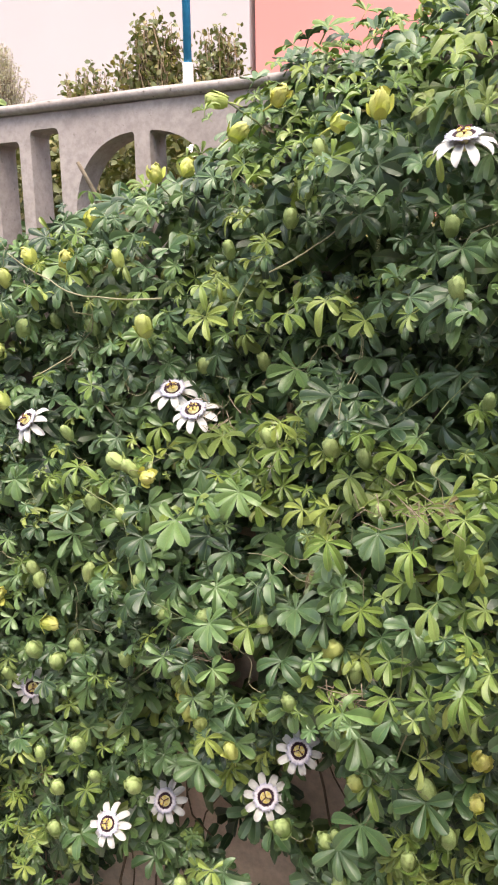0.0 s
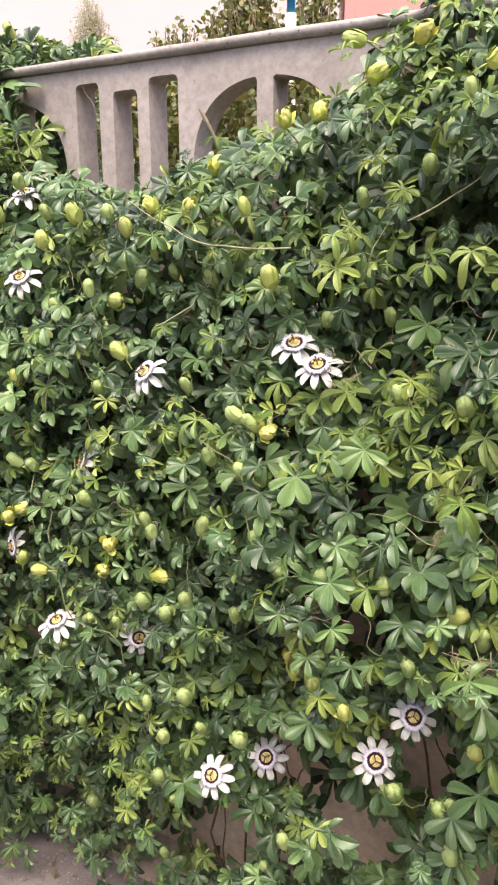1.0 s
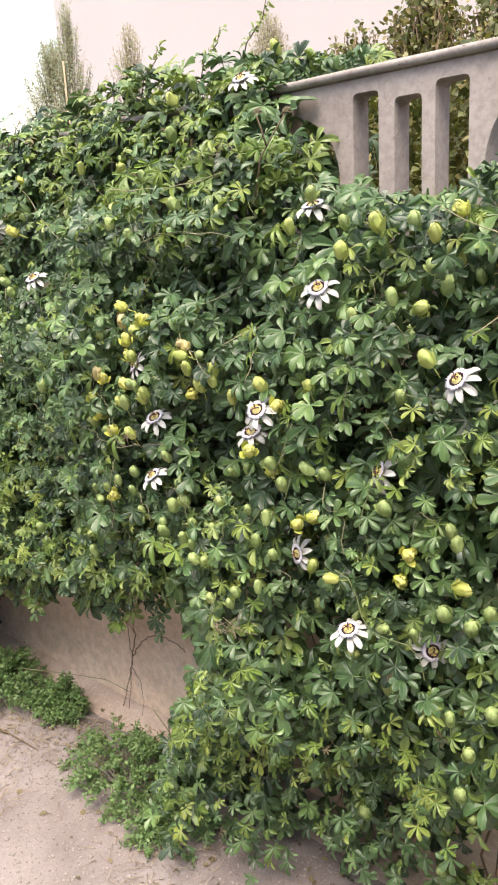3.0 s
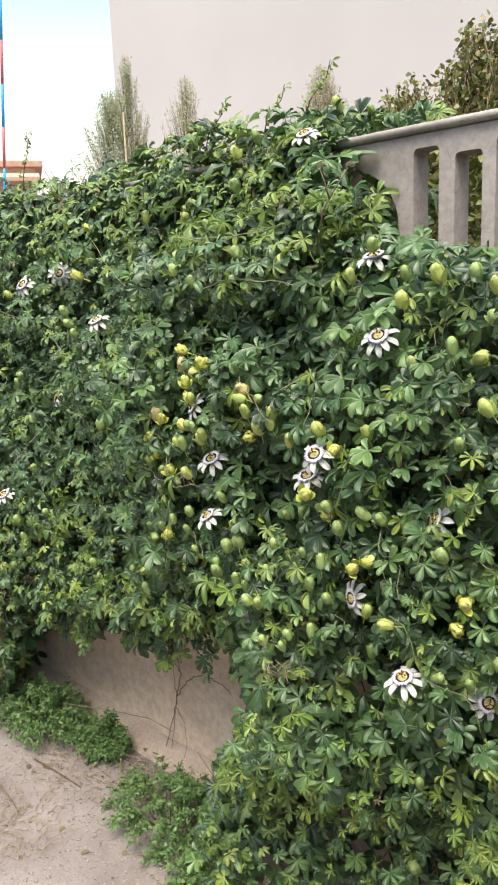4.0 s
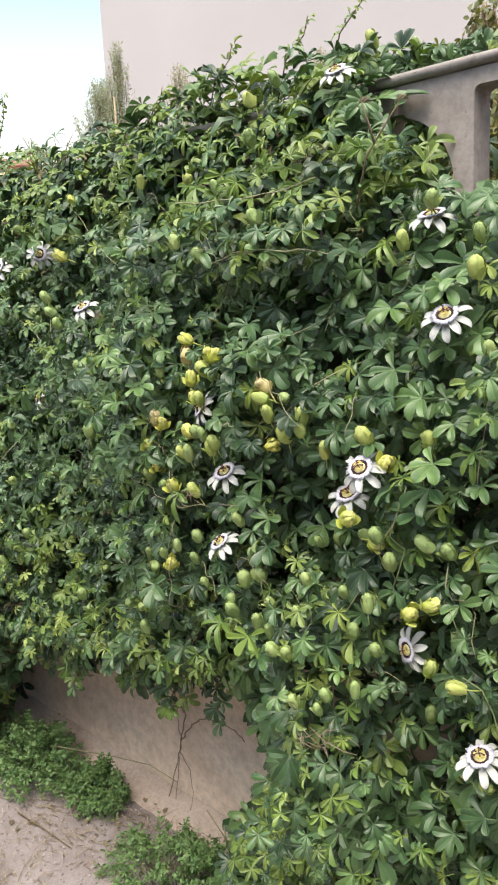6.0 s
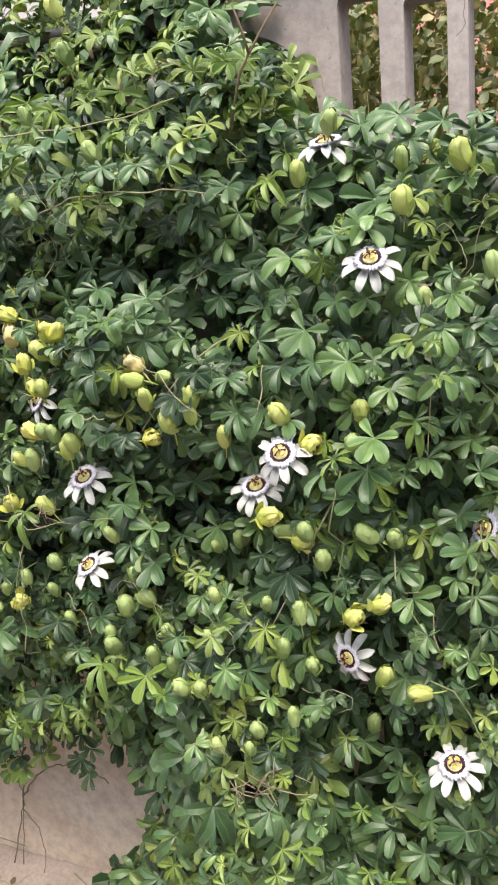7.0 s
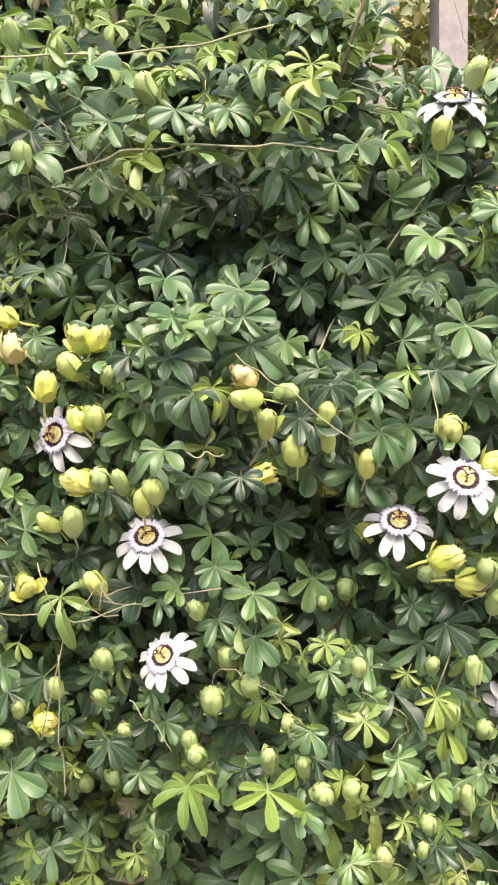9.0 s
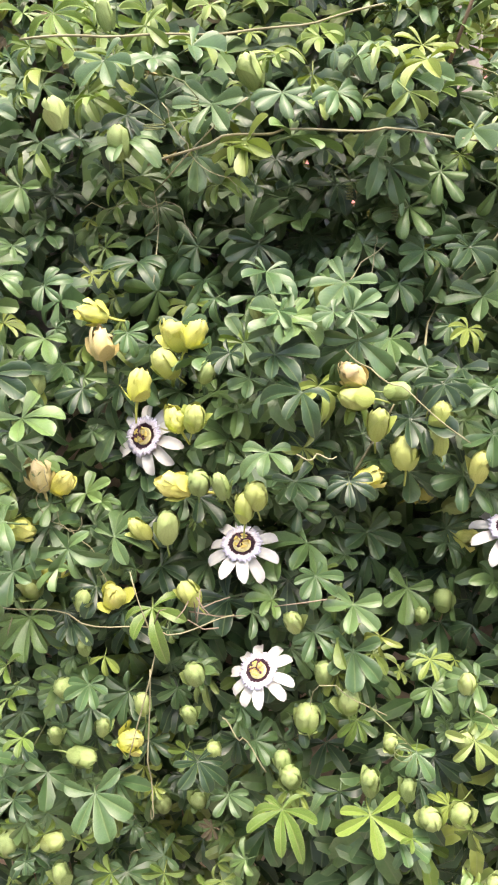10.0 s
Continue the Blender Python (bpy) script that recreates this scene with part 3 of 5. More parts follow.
# open flowers: where they are and the way they face
FLOWER_SPOTS = (
    (-1.184, 1.097, 1.476, 0.1, 1.1), (-0.897, 1.095, 1.322, -0.35, 0.9), (-0.649, 1.175, 1.378, 0.2, 1.5), (-0.586, 1.133, 1.354, 0.1, 1.3), (-0.73, 1.03, 0.605, 0.05, 0.9),
    (-0.44, 1.075, 0.72, 0.4, 0.8), (-0.382, 1.078, 0.821, 0.3, 0.9), (-1.081, 1.02, 0.825, 0.0, 2.4), (-1.298, 1.034, 1.24, 0.1, 0.95), (-1.645, 1.068, 1.179, 0.05, 1.5),
    (-1.634, 1.036, 1.047, -0.4, 1.5), (-1.229, 1.064, 0.939, -0.45, 0.1), (-1.543, 1.322, 1.923, 0.1, 1.4), (-1.741, 1.108, 1.297, -0.6, 0.55), (-1.36, 1.082, 1.175, 0.1, 1.8),
    (-0.154, 1.0, 1.72, 0.0, 1.9), (-0.686, 1.155, 0.577, 0.15, 0.8), (-1.269, 1.205, 1.63, 0.0, 2.4), (-1.043, 1.085, 1.137, -1.0, 0.6), (-2.614, 1.17, 1.615, 0.2, 0.75),
    (-2.445, 1.2, 1.645, 0.9, 0.3), (-2.192, 1.15, 1.501, 0.1, 1.4), (-2.446, 1.16, 1.26, -1.0, 0.55), (-2.645, 1.04, 0.933, 0.1, 1.4), (-0.945, 1.10, 0.793, 0.9, 0.3),
)
FLOWERS = [(*spot, RNG.uniform(0.077, 0.086)) for spot in FLOWER_SPOTS]
# buds and spent flowers by tone (g: green, l: lime, y: yellow, o: fading) and length: x, z and the lean of the tip, in degrees to +x
BUD_SPOTS = (
    ("g", 0.034, ((-2.91, 1.484, 0), (-2.827, 0.745, 0), (-2.805, 1.503, 0), (-2.769, 1.1, 0), (-2.677, 1.297, 0), (-2.561, 0.865, 0), (-2.549, 0.807, 0), (-2.435, 0.905, 0), (-2.389, 1.532, 0), (-2.298, 1.466, 0), (-2.297, 1.064, 0), (-2.274, 1.149, 0), (-2.206, 1.361, 0), (-2.164, 0.803, 0), (-2.138, 0.858, 70), (-2.111, 1.22, 0), (-2.109, 1.304, 0), (-2.025, 1.605, 0), (-1.991, 1.548, 0), (-1.936, 0.842, 0), (-1.88, 0.856, 60), (-1.879, 1.148, 0), (-1.876, 0.81, 0), (-1.852, 1.031, 0), (-1.836, 0.958, 70), (-1.799, 1.629, 0), (-1.755, 1.734, 0), (-1.741, 1.6, 0), (-1.719, 1.218, -10), (-1.699, 1.823, 0))),
    ("g", 0.034, ((-1.698, 1.944, 0), (-1.681, 1.267, 0), (-1.608, 0.92, -10), (-1.606, 1.66, -10), (-1.595, 1.1, -10), (-1.586, 0.983, 0), (-1.564, 1.035, 0), (-1.54, 1.005, 0), (-1.522, 0.925, 0), (-1.464, 0.899, 0), (-1.398, 1.184, 80), (-1.322, 1.112, -80), (-1.287, 1.018, 0), (-1.272, 1.136, 0), (-1.256, 1.091, 10), (-1.252, 1.656, 10), (-1.211, 0.812, 10), (-1.209, 1.25, 0), (-1.195, 1.132, -60), (-1.158, 1.124, 0), (-1.151, 1.597, 0), (-1.123, 0.308, 0), (-1.121, 1.427, 0), (-1.089, 0.537, 0), (-1.06, 0.595, 0), (-1.046, 0.667, 0), (-1.042, 1.462, 0), (-1.018, 1.084, 0))),
    ("g", 0.034, ((-1.014, 0.846, 60), (-1.009, 1.593, 0), (-1.007, 1.287, 0), (-0.968, 1.513, 0), (-0.955, 0.846, 0), (-0.954, 1.478, 10), (-0.951, 0.22, 0), (-0.912, 0.392, 0), (-0.908, 1.492, 0), (-0.903, 0.898, -10), (-0.897, 1.057, 0), (-0.885, 1.033, 0), (-0.865, 0.721, 0), (-0.848, 0.887, 0), (-0.838, 0.577, 0), (-0.83, 1.483, 0), (-0.827, 0.511, 0), (-0.827, 0.905, 0), (-0.824, 0.668, 0), (-0.823, 1.168, 0), (-0.804, 1.314, 0), (-0.795, 0.745, 0), (-0.772, 1.069, 10), (-0.763, 1.194, 0), (-0.754, 0.698, 0), (-0.717, 1.27, -30), (-0.713, 0.911, 0), (-0.697, 1.18, -20))),
    ("g", 0.034, ((-0.688, 1.259, -30), (-0.684, 0.69, 0), (-0.669, 0.364, 0), (-0.651, 1.079, 0), (-0.604, 1.029, 0), (-0.602, 1.421, 20), (-0.59, 0.519, 0), (-0.581, 0.909, 0), (-0.536, 1.61, 0), (-0.534, 1.034, 0), (-0.507, 1.428, 0), (-0.448, 1.656, 0), (-0.444, 1.328, 0), (-0.436, 1.042, 0), (-0.407, 1.696, 0), (-0.389, 0.719, 0), (-0.375, 1.741, 0), (-0.348, 1.319, 0), (-0.328, 1.091, 0), (-0.321, 0.706, -10), (-0.304, 0.723, 0), (-0.301, 0.62, 0), (-0.299, 1.245, 0), (-0.295, 1.308, 0), (-0.278, 1.01, 0), (-0.264, 1.238, 0), (-0.192, 0.716, 0), (-0.192, 1.634, 0), (-0.182, 0.767, 0))),
    ("g", 0.034, ((-0.173, 0.841, -20), (-0.17, 1.552, 0), (-0.136, 0.775, 0))),
    ("g", 0.027, ((-1.867, 0.979, 0), (-1.85, 1.369, -10), (-1.824, 1.084, 0), (-1.82, 1.133, 10), (-1.81, 0.993, 20), (-1.77, 0.825, 0), (-1.763, 1.019, 0), (-1.718, 0.869, 0), (-1.715, 1, 0), (-1.705, 1.049, 0), (-1.692, 0.952, 0), (-1.668, 1.371, 20), (-1.659, 1.264, 0), (-1.616, 0.936, 0), (-1.614, 1.428, 0), (-1.497, 0.965, 0), (-1.483, 0.923, 0), (-1.478, 1.341, 80), (-1.448, 1.069, 0), (-1.431, 0.9, 0), (-1.423, 0.973, 0), (-1.418, 1.075, 0), (-1.416, 1.029, 0), (-1.4, 0.83, 0), (-1.356, 0.825, 0), (-1.347, 0.85, 0), (-1.334, 1.027, 0), (-1.314, 0.963, 0), (-1.298, 0.869, 0))),
    ("g", 0.027, ((-1.274, 0.938, 0), (-0.512, 0.937, 0), (-0.38, 0.938, 0), (-0.124, 1.402, 0))),
    ("l", 0.034, ((-2.835, 1.63, -60), (-2.754, 1.589, -30), (-2.058, 0.874, 60), (-2.047, 1.782, 0), (-2.004, 1.059, 70), (-1.882, 1.764, 45), (-1.758, 1.914, -20), (-1.749, 1.214, -45), (-1.711, 1.38, -20), (-1.702, 1.146, -40), (-1.681, 1.33, 0), (-1.637, 1.24, 0), (-1.625, 1.253, 0), (-1.543, 1.437, 0), (-1.521, 1.341, -70), (-1.501, 1.314, 20), (-1.473, 1.28, 0), (-1.44, 1.291, 0), (-1.437, 1.313, 0), (-1.395, 1.256, 10), (-1.307, 1.292, -25), (-1.294, 1.596, 0), (-1.2, 1.291, 0), (-1.173, 0.938, 25), (-1.147, 1.547, 0), (-1.125, 0.924, -80), (-1.078, 1.593, 0), (-1.075, 0.781, 70), (-0.986, 1.441, 60), (-0.969, 1.569, 0))),
    ("l", 0.034, ((-0.958, 1.358, -20), (-0.728, 1.6, -10), (-0.67, 1.492, 0), (-0.586, 1.844, -80), (-0.541, 0.849, 10), (-0.475, 0.835, 0), (-0.316, 1.031, 50), (-0.273, 0.83, 0))),
    ("o", 0.032, ((-1.854, 1.271, 0), (-1.779, 1.402, 0), (-1.523, 1.361, -30))),
    ("y", 0.034, ((-2.92, 1.632, -70), (-2.36, 1.634, -60), (-1.88, 1.212, 80), (-1.849, 1.169, 60), (-1.83, 1.262, 40), (-1.786, 1.434, -60), (-1.784, 1.14, 30), (-1.779, 0.977, 60), (-1.74, 1.36, 0), (-1.706, 1.263, -60), (-1.702, 1.329, 0), (-1.7, 1.407, -30), (-1.68, 1.407, 30), (-1.509, 1.252, 70), (-1.427, 1.187, 75), (-1.391, 1.146, 70), (-1.319, 1.158, 75), (-1.284, 1.112, 80), (-1.261, 1.253, 65), (-1.213, 1.015, 50), (-1.18, 1.037, 80), (-0.987, 0.944, 70), (-0.971, 0.999, 60), (-0.933, 1.607, -40), (-0.882, 0.943, 80), (-0.845, 1.598, 0), (-0.823, 1.671, 30), (-0.698, 1.738, 0), (-0.653, 1.248, 80), (-0.644, 0.808, 40))),
    ("y", 0.034, ((-0.632, 1.743, 20), (-0.623, 0.793, 0), (-0.545, 1.792, 70), (-0.477, 1.841, 80), (-0.339, 1.773, 80), (-0.273, 1.782, 10), (-0.1, 0.842, 0), (-0.097, 0.908, 20))),
)
BUDS = [(x, z, length, tone, lean) for tone, length, spots in BUD_SPOTS for x, z, lean in spots]


def bud_depth(x, z):
    return hedge_front(x, min(z, 2.02)) - 0.006


def behind_bud(x, z):
    """The least y of a leaf here that hides no bud."""
    return max([bud_depth(q[0], q[1]) + 0.012 for q in BUDS if abs(x - q[0]) < 0.02 and abs(z - q[1] - 0.012) < 0.026], default=0.0)


def hollow(x, z):
    """How deep in one of the dark hollows a place is, 0 to 1."""
    return min(1.0, sum(math.exp(-(((x - q[0]) / q[2]) ** 2 + ((z - q[1]) / q[3]) ** 2) ** 1.5) for q in HOLLOWS))


def near_flower(x, z, reach):
    return any(math.hypot(x - q[0], z - q[2]) < reach for q in FLOWERS[:18])


def behind_flower(x, z):
    """The least y of a leaf here that hides no flower: each one sits in a shallow pocket."""
    floor = 0.0
    for q in FLOWERS[:18]:
        r = math.hypot(x - q[0] - 0.01, z - q[2] - 0.012)
        if r < 0.12:
            floor = max(floor, q[1] + 0.03 - 0.9 * max(0.0, r - 0.05))
    return floor


# leaves that stand out (m: mature, y: young): x, z, length and the way of the middle lobe, 90 hanging down
LEAF_SPOTS = (
    ("m", ((-1.880, 1.117, 0.046, 90), (-1.836, 1.412, 0.035, 100), (-1.823, 0.923, 0.047, 70), (-1.800, 1.359, 0.035, 100), (-1.779, 1.203, 0.042, -60), (-1.750, 1.412, 0.027, 60), (-1.749, 1.676, 0.039, 80), (-1.737, 1.482, 0.042, 95), (-1.709, 0.948, 0.040, 90), (-1.646, 1.628, 0.042, 100), (-1.643, 1.389, 0.026, 90), (-1.610, 1.295, 0.035, 100), (-1.584, 1.256, 0.033, 80), (-1.576, 1.634, 0.039, 90), (-1.574, 1.351, 0.041, 115), (-1.569, 1.149, 0.035, 90), (-1.559, 1.516, 0.052, 80), (-1.532, 1.260, 0.030, 100), (-1.517, 1.550, 0.039, 110), (-1.502, 1.155, 0.040, 90), (-1.475, 1.385, 0.033, 90), (-1.474, 0.964, 0.031, 100), (-1.459, 1.088, 0.040, 100), (-1.437, 1.521, 0.048, 100), (-1.431, 1.344, 0.034, 80))),
    ("m", ((-1.420, 1.471, 0.039, 105), (-1.388, 1.588, 0.037, 80), (-1.382, 1.336, 0.037, 85), (-1.379, 1.473, 0.043, 95), (-1.365, 1.419, 0.047, 110), (-1.312, 1.060, 0.043, 85), (-1.308, 1.487, 0.046, 95), (-1.280, 1.393, 0.045, 110), (-1.238, 1.512, 0.038, 100), (-1.238, 1.427, 0.033, 100), (-1.217, 1.354, 0.052, 120), (-1.191, 1.218, 0.050, 80), (-1.163, 1.318, 0.038, 80), (-0.850, 1.457, 0.046, 95), (-0.799, 1.136, 0.052, 95), (-0.790, 0.842, 0.041, 90), (-0.647, 1.156, 0.046, 90), (-0.589, 1.190, 0.050, 95), (-0.542, 0.782, 0.052, 90), (-0.535, 1.024, 0.052, 85), (-0.486, 1.243, 0.052, 95), (-0.438, 1.422, 0.050, 100), (-0.395, 1.000, 0.047, 90), (-0.386, 0.919, 0.051, 90), (-0.352, 1.395, 0.052, 100))),
    ("m", ((-0.333, 1.078, 0.050, 95), (-0.332, 1.656, 0.046, 95), (-0.319, 1.441, 0.049, 95), (-0.299, 0.706, 0.052, 90), (-0.264, 0.760, 0.052, 95), (-0.258, 1.214, 0.052, 90), (-0.239, 1.419, 0.042, 100), (-0.175, 1.428, 0.052, 80), (-0.174, 1.604, 0.046, 80), (-0.170, 0.823, 0.052, 100))),
    ("y", ((-1.810, 1.740, 0.051, 60), (-1.745, 1.567, 0.039, 80), (-1.741, 1.133, 0.047, 80), (-1.619, 0.895, 0.049, 85), (-1.526, 0.902, 0.045, 95), (-1.451, 1.048, 0.027, 90), (-1.433, 1.654, 0.039, 100), (-1.414, 0.978, 0.035, 95), (-1.333, 0.996, 0.036, 95), (-1.319, 0.944, 0.042, 95), (-0.780, 1.257, 0.048, 95), (-0.667, 1.318, 0.046, 110), (-0.583, 1.304, 0.041, 100), (-0.557, 1.508, 0.048, 90), (-0.535, 1.319, 0.044, 90), (-0.459, 1.035, 0.049, 95), (-0.425, 1.311, 0.043, 110), (-0.413, 1.516, 0.037, 100), (-0.350, 1.535, 0.040, 100), (-0.315, 1.279, 0.046, 90), (-0.312, 1.504, 0.037, 110), (-0.274, 1.105, 0.040, 90), (-0.241, 1.327, 0.040, 95), (-0.222, 1.054, 0.039, 95), (-0.190, 1.267, 0.049, 85))),
    ("y", ((-0.163, 1.161, 0.039, 110), (-0.134, 1.264, 0.043, 95), (-0.116, 1.057, 0.043, 90))),
)
SPOTS = [(x, z, length, way, tone) for tone, spots in LEAF_SPOTS for x, z, length, way in spots]


def behind_leaf(x, z):
    """The least y of a leaf here that leaves those that stand out in view."""
    return max([hedge_front(q[0], q[1]) + 0.012 for q in SPOTS if math.hypot(x - q[0], z - q[1]) < 0.034], default=0.0)


# hollows in the leaves, where the wall shows: x and z at the leaves' front, x and z at the wall, radius
BARE = ((-0.47, 0.98, -0.62, 0.75, 0.078), (-0.54, 0.68, -0.74, 0.36, 0.105), (-0.42, 0.6, -0.57, 0.26, 0.10), (-0.32, 0.75, -0.45, 0.48, 0.117), (-0.85, 0.42, -1.12, 0.0, 0.091), (-0.74, 0.48, -0.89, 0.12, 0.13), (-0.18, 0.55, -0.3, 0.3, 0.104))


def bare(x, y, z):
    t = (y - 1.05) / 0.36
    return any(math.hypot(x - q[0] - t * (q[2] - q[0]), z - q[1] - t * (q[3] - q[1])) < q[4] * (0.8 + 0.5 * noise.noise(Vector((x * 20, z * 20, 0)))) for q in BARE)


def young_share(x, z):
    """How many of the leaves are young: in bands and patches, and along the top."""
    s = 0.11 + 0.34 * smooth(1.02, 0.78, z) + 0.42 * smooth(0.0, 0.45, noise.noise(Vector((x * 3.1 + 4.0, z * 4.2, 2.0))))
    s += 0.75 * bump(x, -0.2, 0.45) * bump(z, 1.86, 0.12)
    s += 0.7 * bump(x, -0.45, 0.35) * bump(z, 1.535, 0.06) + 0.4 * bump(x, -0.95, 0.3) * bump(z, 1.56, 0.09) + 0.35 * bump(x, -0.9, 0.25) * bump(z, 1.2, 0.12)
    s += 0.6 * bump(x, -0.25, 0.3) * bump(z, 1.26, 0.07)
    s += 0.5 * bump(x, -1.75, 0.35) * bump(z, 1.80, 0.12)
    s += 0.5 * bump(x, -1.5, 0.25) * bump(z, 0.45, 0.25) + 0.5 * bump(x, -1.0, 0.2) * bump(z, 0.48, 0.14)
    s += 0.35 * bump(x, -2.2, 0.4) * bump(z, 0.75, 0.15) + 0.4 * smooth(-0.6, -0.35, x) * bump(z, 1.15, 0.22)
    s += 0.35 * smooth(1.64, 1.8, z) + 0.3 * smooth(-1.2, -1.4, x) * bump(z, 1.70, 0.07) - 0.3 * smooth(-1.6, -1.35, x) * smooth(0.75, 0.55, z)
    return s * (1 - 0.85 * hollow(x, z))


mature, young, withered = Heap(), Heap(), Heap()


def outward(x, z, spread):
    top = smooth(1.7, 2.0, z)
    lean = 0.8 + 0.9 * top
    return Vector((RNG.gauss(0, spread), -0.85 + RNG.gauss(0, 0.2), lean + RNG.gauss(0, spread)))


def leaf_scale(x, z):
    """The leaves are largest in the middle of the hedge and at its lower end."""
    return 0.78 - 0.14 * smooth(-1.95, -2.4, x) + 0.26 * bump(x, -1.5, 0.42) * smooth(0.95, 1.2, z) + 0.26 * smooth(-0.75, -0.4, x) * smooth(1.45, 1.25, z)


def scatter_layer(x0, x1, spacing, depth0, depth1, size0, size1, outer, fine=True):
    x = x0
    while x < x1:
        hi = hedge_top(x)
        z = 0.02
        while z < hi + 0.03:
            px, pz = x + RNG.uniform(-0.6, 0.6) * spacing, z + RNG.uniform(-0.6, 0.6) * spacing
            z += spacing
            edge = noise.noise(Vector((px * 9, pz * 9, 5.0))) * 0.06
            if pz < 0.0 or pz > hedge_top(px) + edge * 0.8:
                continue
            if pz < 0.35 and px > -1.6 and RNG.random() < (0.35 if outer else 0.7):
                continue
            if outer and near_flower(px, pz, 0.04):
                continue
            relief = 0.14 * noise.noise(Vector((px * 5.5, pz * 5.5, 1.0)))
            d = RNG.uniform(depth0, depth1)
            py = hedge_front(px, min(pz, 2.02)) + relief + d
            py = max(py, behind_flower(px, pz), behind_bud(px, pz), behind_leaf(px, pz))
            py = min(py, 1.375) if pz < 1.9 else py
            if bare(px, py, pz) or below_hedge(px - edge, pz - 1.7 * edge, py):
                continue
            size = RNG.uniform(size0, size1) * (leaf_scale(px, pz) if outer else 1.0)
            heap = young if RNG.random() < young_share(px, pz) * (1.0 if outer else 0.3) else mature
            if RNG.random() < 0.004 + 0.05 * smooth(-2.0, -2.5, px) * smooth(1.5, 1.8, pz) + 0.22 * smooth(-2.45, -2.8, px) * smooth(0.8, 0.6, pz) + 0.4 * bump(px, -1.76, 0.09) * bump(pz, 1.80, 0.045) + 0.5 * bump(px, -0.50, 0.03) * bump(pz, 1.37, 0.03) + 0.3 * bump(px, -0.2, 0.06) * bump(pz, 1.25, 0.04):
                heap = withered
            angle = RNG.gauss(90, 38) if pz < 1.75 else RNG.uniform(-180, 180)
            heap_scale = 0.85 if heap is young else 0.62 if heap is withered else 1.0
            pose_here = leaf_pose(px, py, pz, angle, size * heap_scale, outward(px, pz, 0.5))
            shapes = (TEMPLATES if heap is mature else YOUNG_TEMPLATES) if fine and (outer or (pz > hedge_top(px) - 0.14 and d < 0.17)) and -2.25 < px < 0.2 and pz > 0.2 else COARSE
            heap.add(RNG.choice(shapes), pose_here)
        x += spacing


scatter_layer(-3.4, 0.75, 0.041, -0.03, 0.04, 0.031, 0.050, True)
scatter_layer(-3.4, 0.75, 0.052, 0.045, 0.10, 0.032, 0.054, False)
scatter_layer(-3.4, 0.6, 0.049, 0.09, 0.16, 0.040, 0.062, False)
scatter_layer(-3.4, 0.6, 0.047, 0.16, 0.25, 0.050, 0.07, False)
scatter_layer(-3.2, 0.5, 0.065, 0.25, 0.33, 0.06, 0.08, False)
scatter_layer(-3.0, 0.5, 0.075, -0.04, 0.03, 0.016, 0.028, True)
scatter_layer(-8.5, -3.4, 0.065, -0.04, 0.08, 0.045, 0.065, True)
scatter_layer(-8.5, -3.4, 0.075, 0.08, 0.25, 0.06, 0.08, False)
scatter_layer(0.75, 2.8, 0.075, 0.08, 0.25, 0.06, 0.08, False)
scatter_layer(0.75, 2.8, 0.065, -0.04, 0.08, 0.045, 0.065, True)

# shoots that hang below the leaves' lower edge, in front of the bare wall
for x, z, drop in ((-2.42, 0.56, 0.16), (-2.33, 0.58, 0.10), (-2.22, 0.60, 0.20), (-2.12, 0.60, 0.12), (-1.98, 0.62, 0.16), (-1.88, 0.64, 0.10), (-2.55, 0.52, 0.18), (-1.78, 0.66, 0.12), (-2.68, 0.46, 0.16), (-2.47, 0.55, 0.22), (-2.28, 0.58, 0.17), (-2.05, 0.61, 0.19), (-1.93, 0.63, 0.13), (-1.70, 0.66, 0.17), (-2.62, 0.50, 0.14), (-1.84, 0.65, 0.19)):
    y = 1.20 + RNG.uniform(-0.04, 0.08)
    z += 0.05
    tube("shoot", [(x, y, z + 0.06), (x + 0.01, y - 0.01, z - 0.5 * drop), (x + RNG.uniform(-0.02, 0.02), y - 0.02, z - drop)], 0.0012, 0.0008, BARK, vine, 5)
    for k in range(6):
        t = 0.25 + 0.15 * k
        (young if RNG.random() < 0.35 else mature).add(RNG.choice(TEMPLATES), leaf_pose(x + RNG.gauss(0, 0.012), y - 0.015, z - drop * t, RNG.gauss(90, 30), RNG.uniform(0.028, 0.042), outward(x, z, 0.3)))

# leaves behind the balustrade
for k in range(2600):
    px = RNG.choice((RNG.uniform(-4.5, -1.34), RNG.uniform(-0.66, 1.2)))
    pz = RNG.uniform(1.25, max(1.80, hedge_top(px) - 0.02))
    mature.add(COARSE[RNG.randrange(8)], leaf_pose(px, RNG.uniform(1.53, 1.72), pz, RNG.gauss(90, 60), RNG.uniform(0.045, 0.065), (RNG.gauss(0, 0.5), RNG.gauss(-0.3, 0.6), 0.7)))

# a knot of shoots in the arch where the leaves rise to the coping
for k in range(60):
    p = Vector((RNG.gauss(-1.41, 0.022), RNG.uniform(1.19, 1.38), RNG.gauss(1.725, 0.032)))
    (young if RNG.random() < 0.6 else mature).add(RNG.choice(YOUNG_TEMPLATES), leaf_pose(*p, RNG.uniform(-180, 180), RNG.uniform(0.03, 0.046), outward(p.x, p.z, 0.5)))

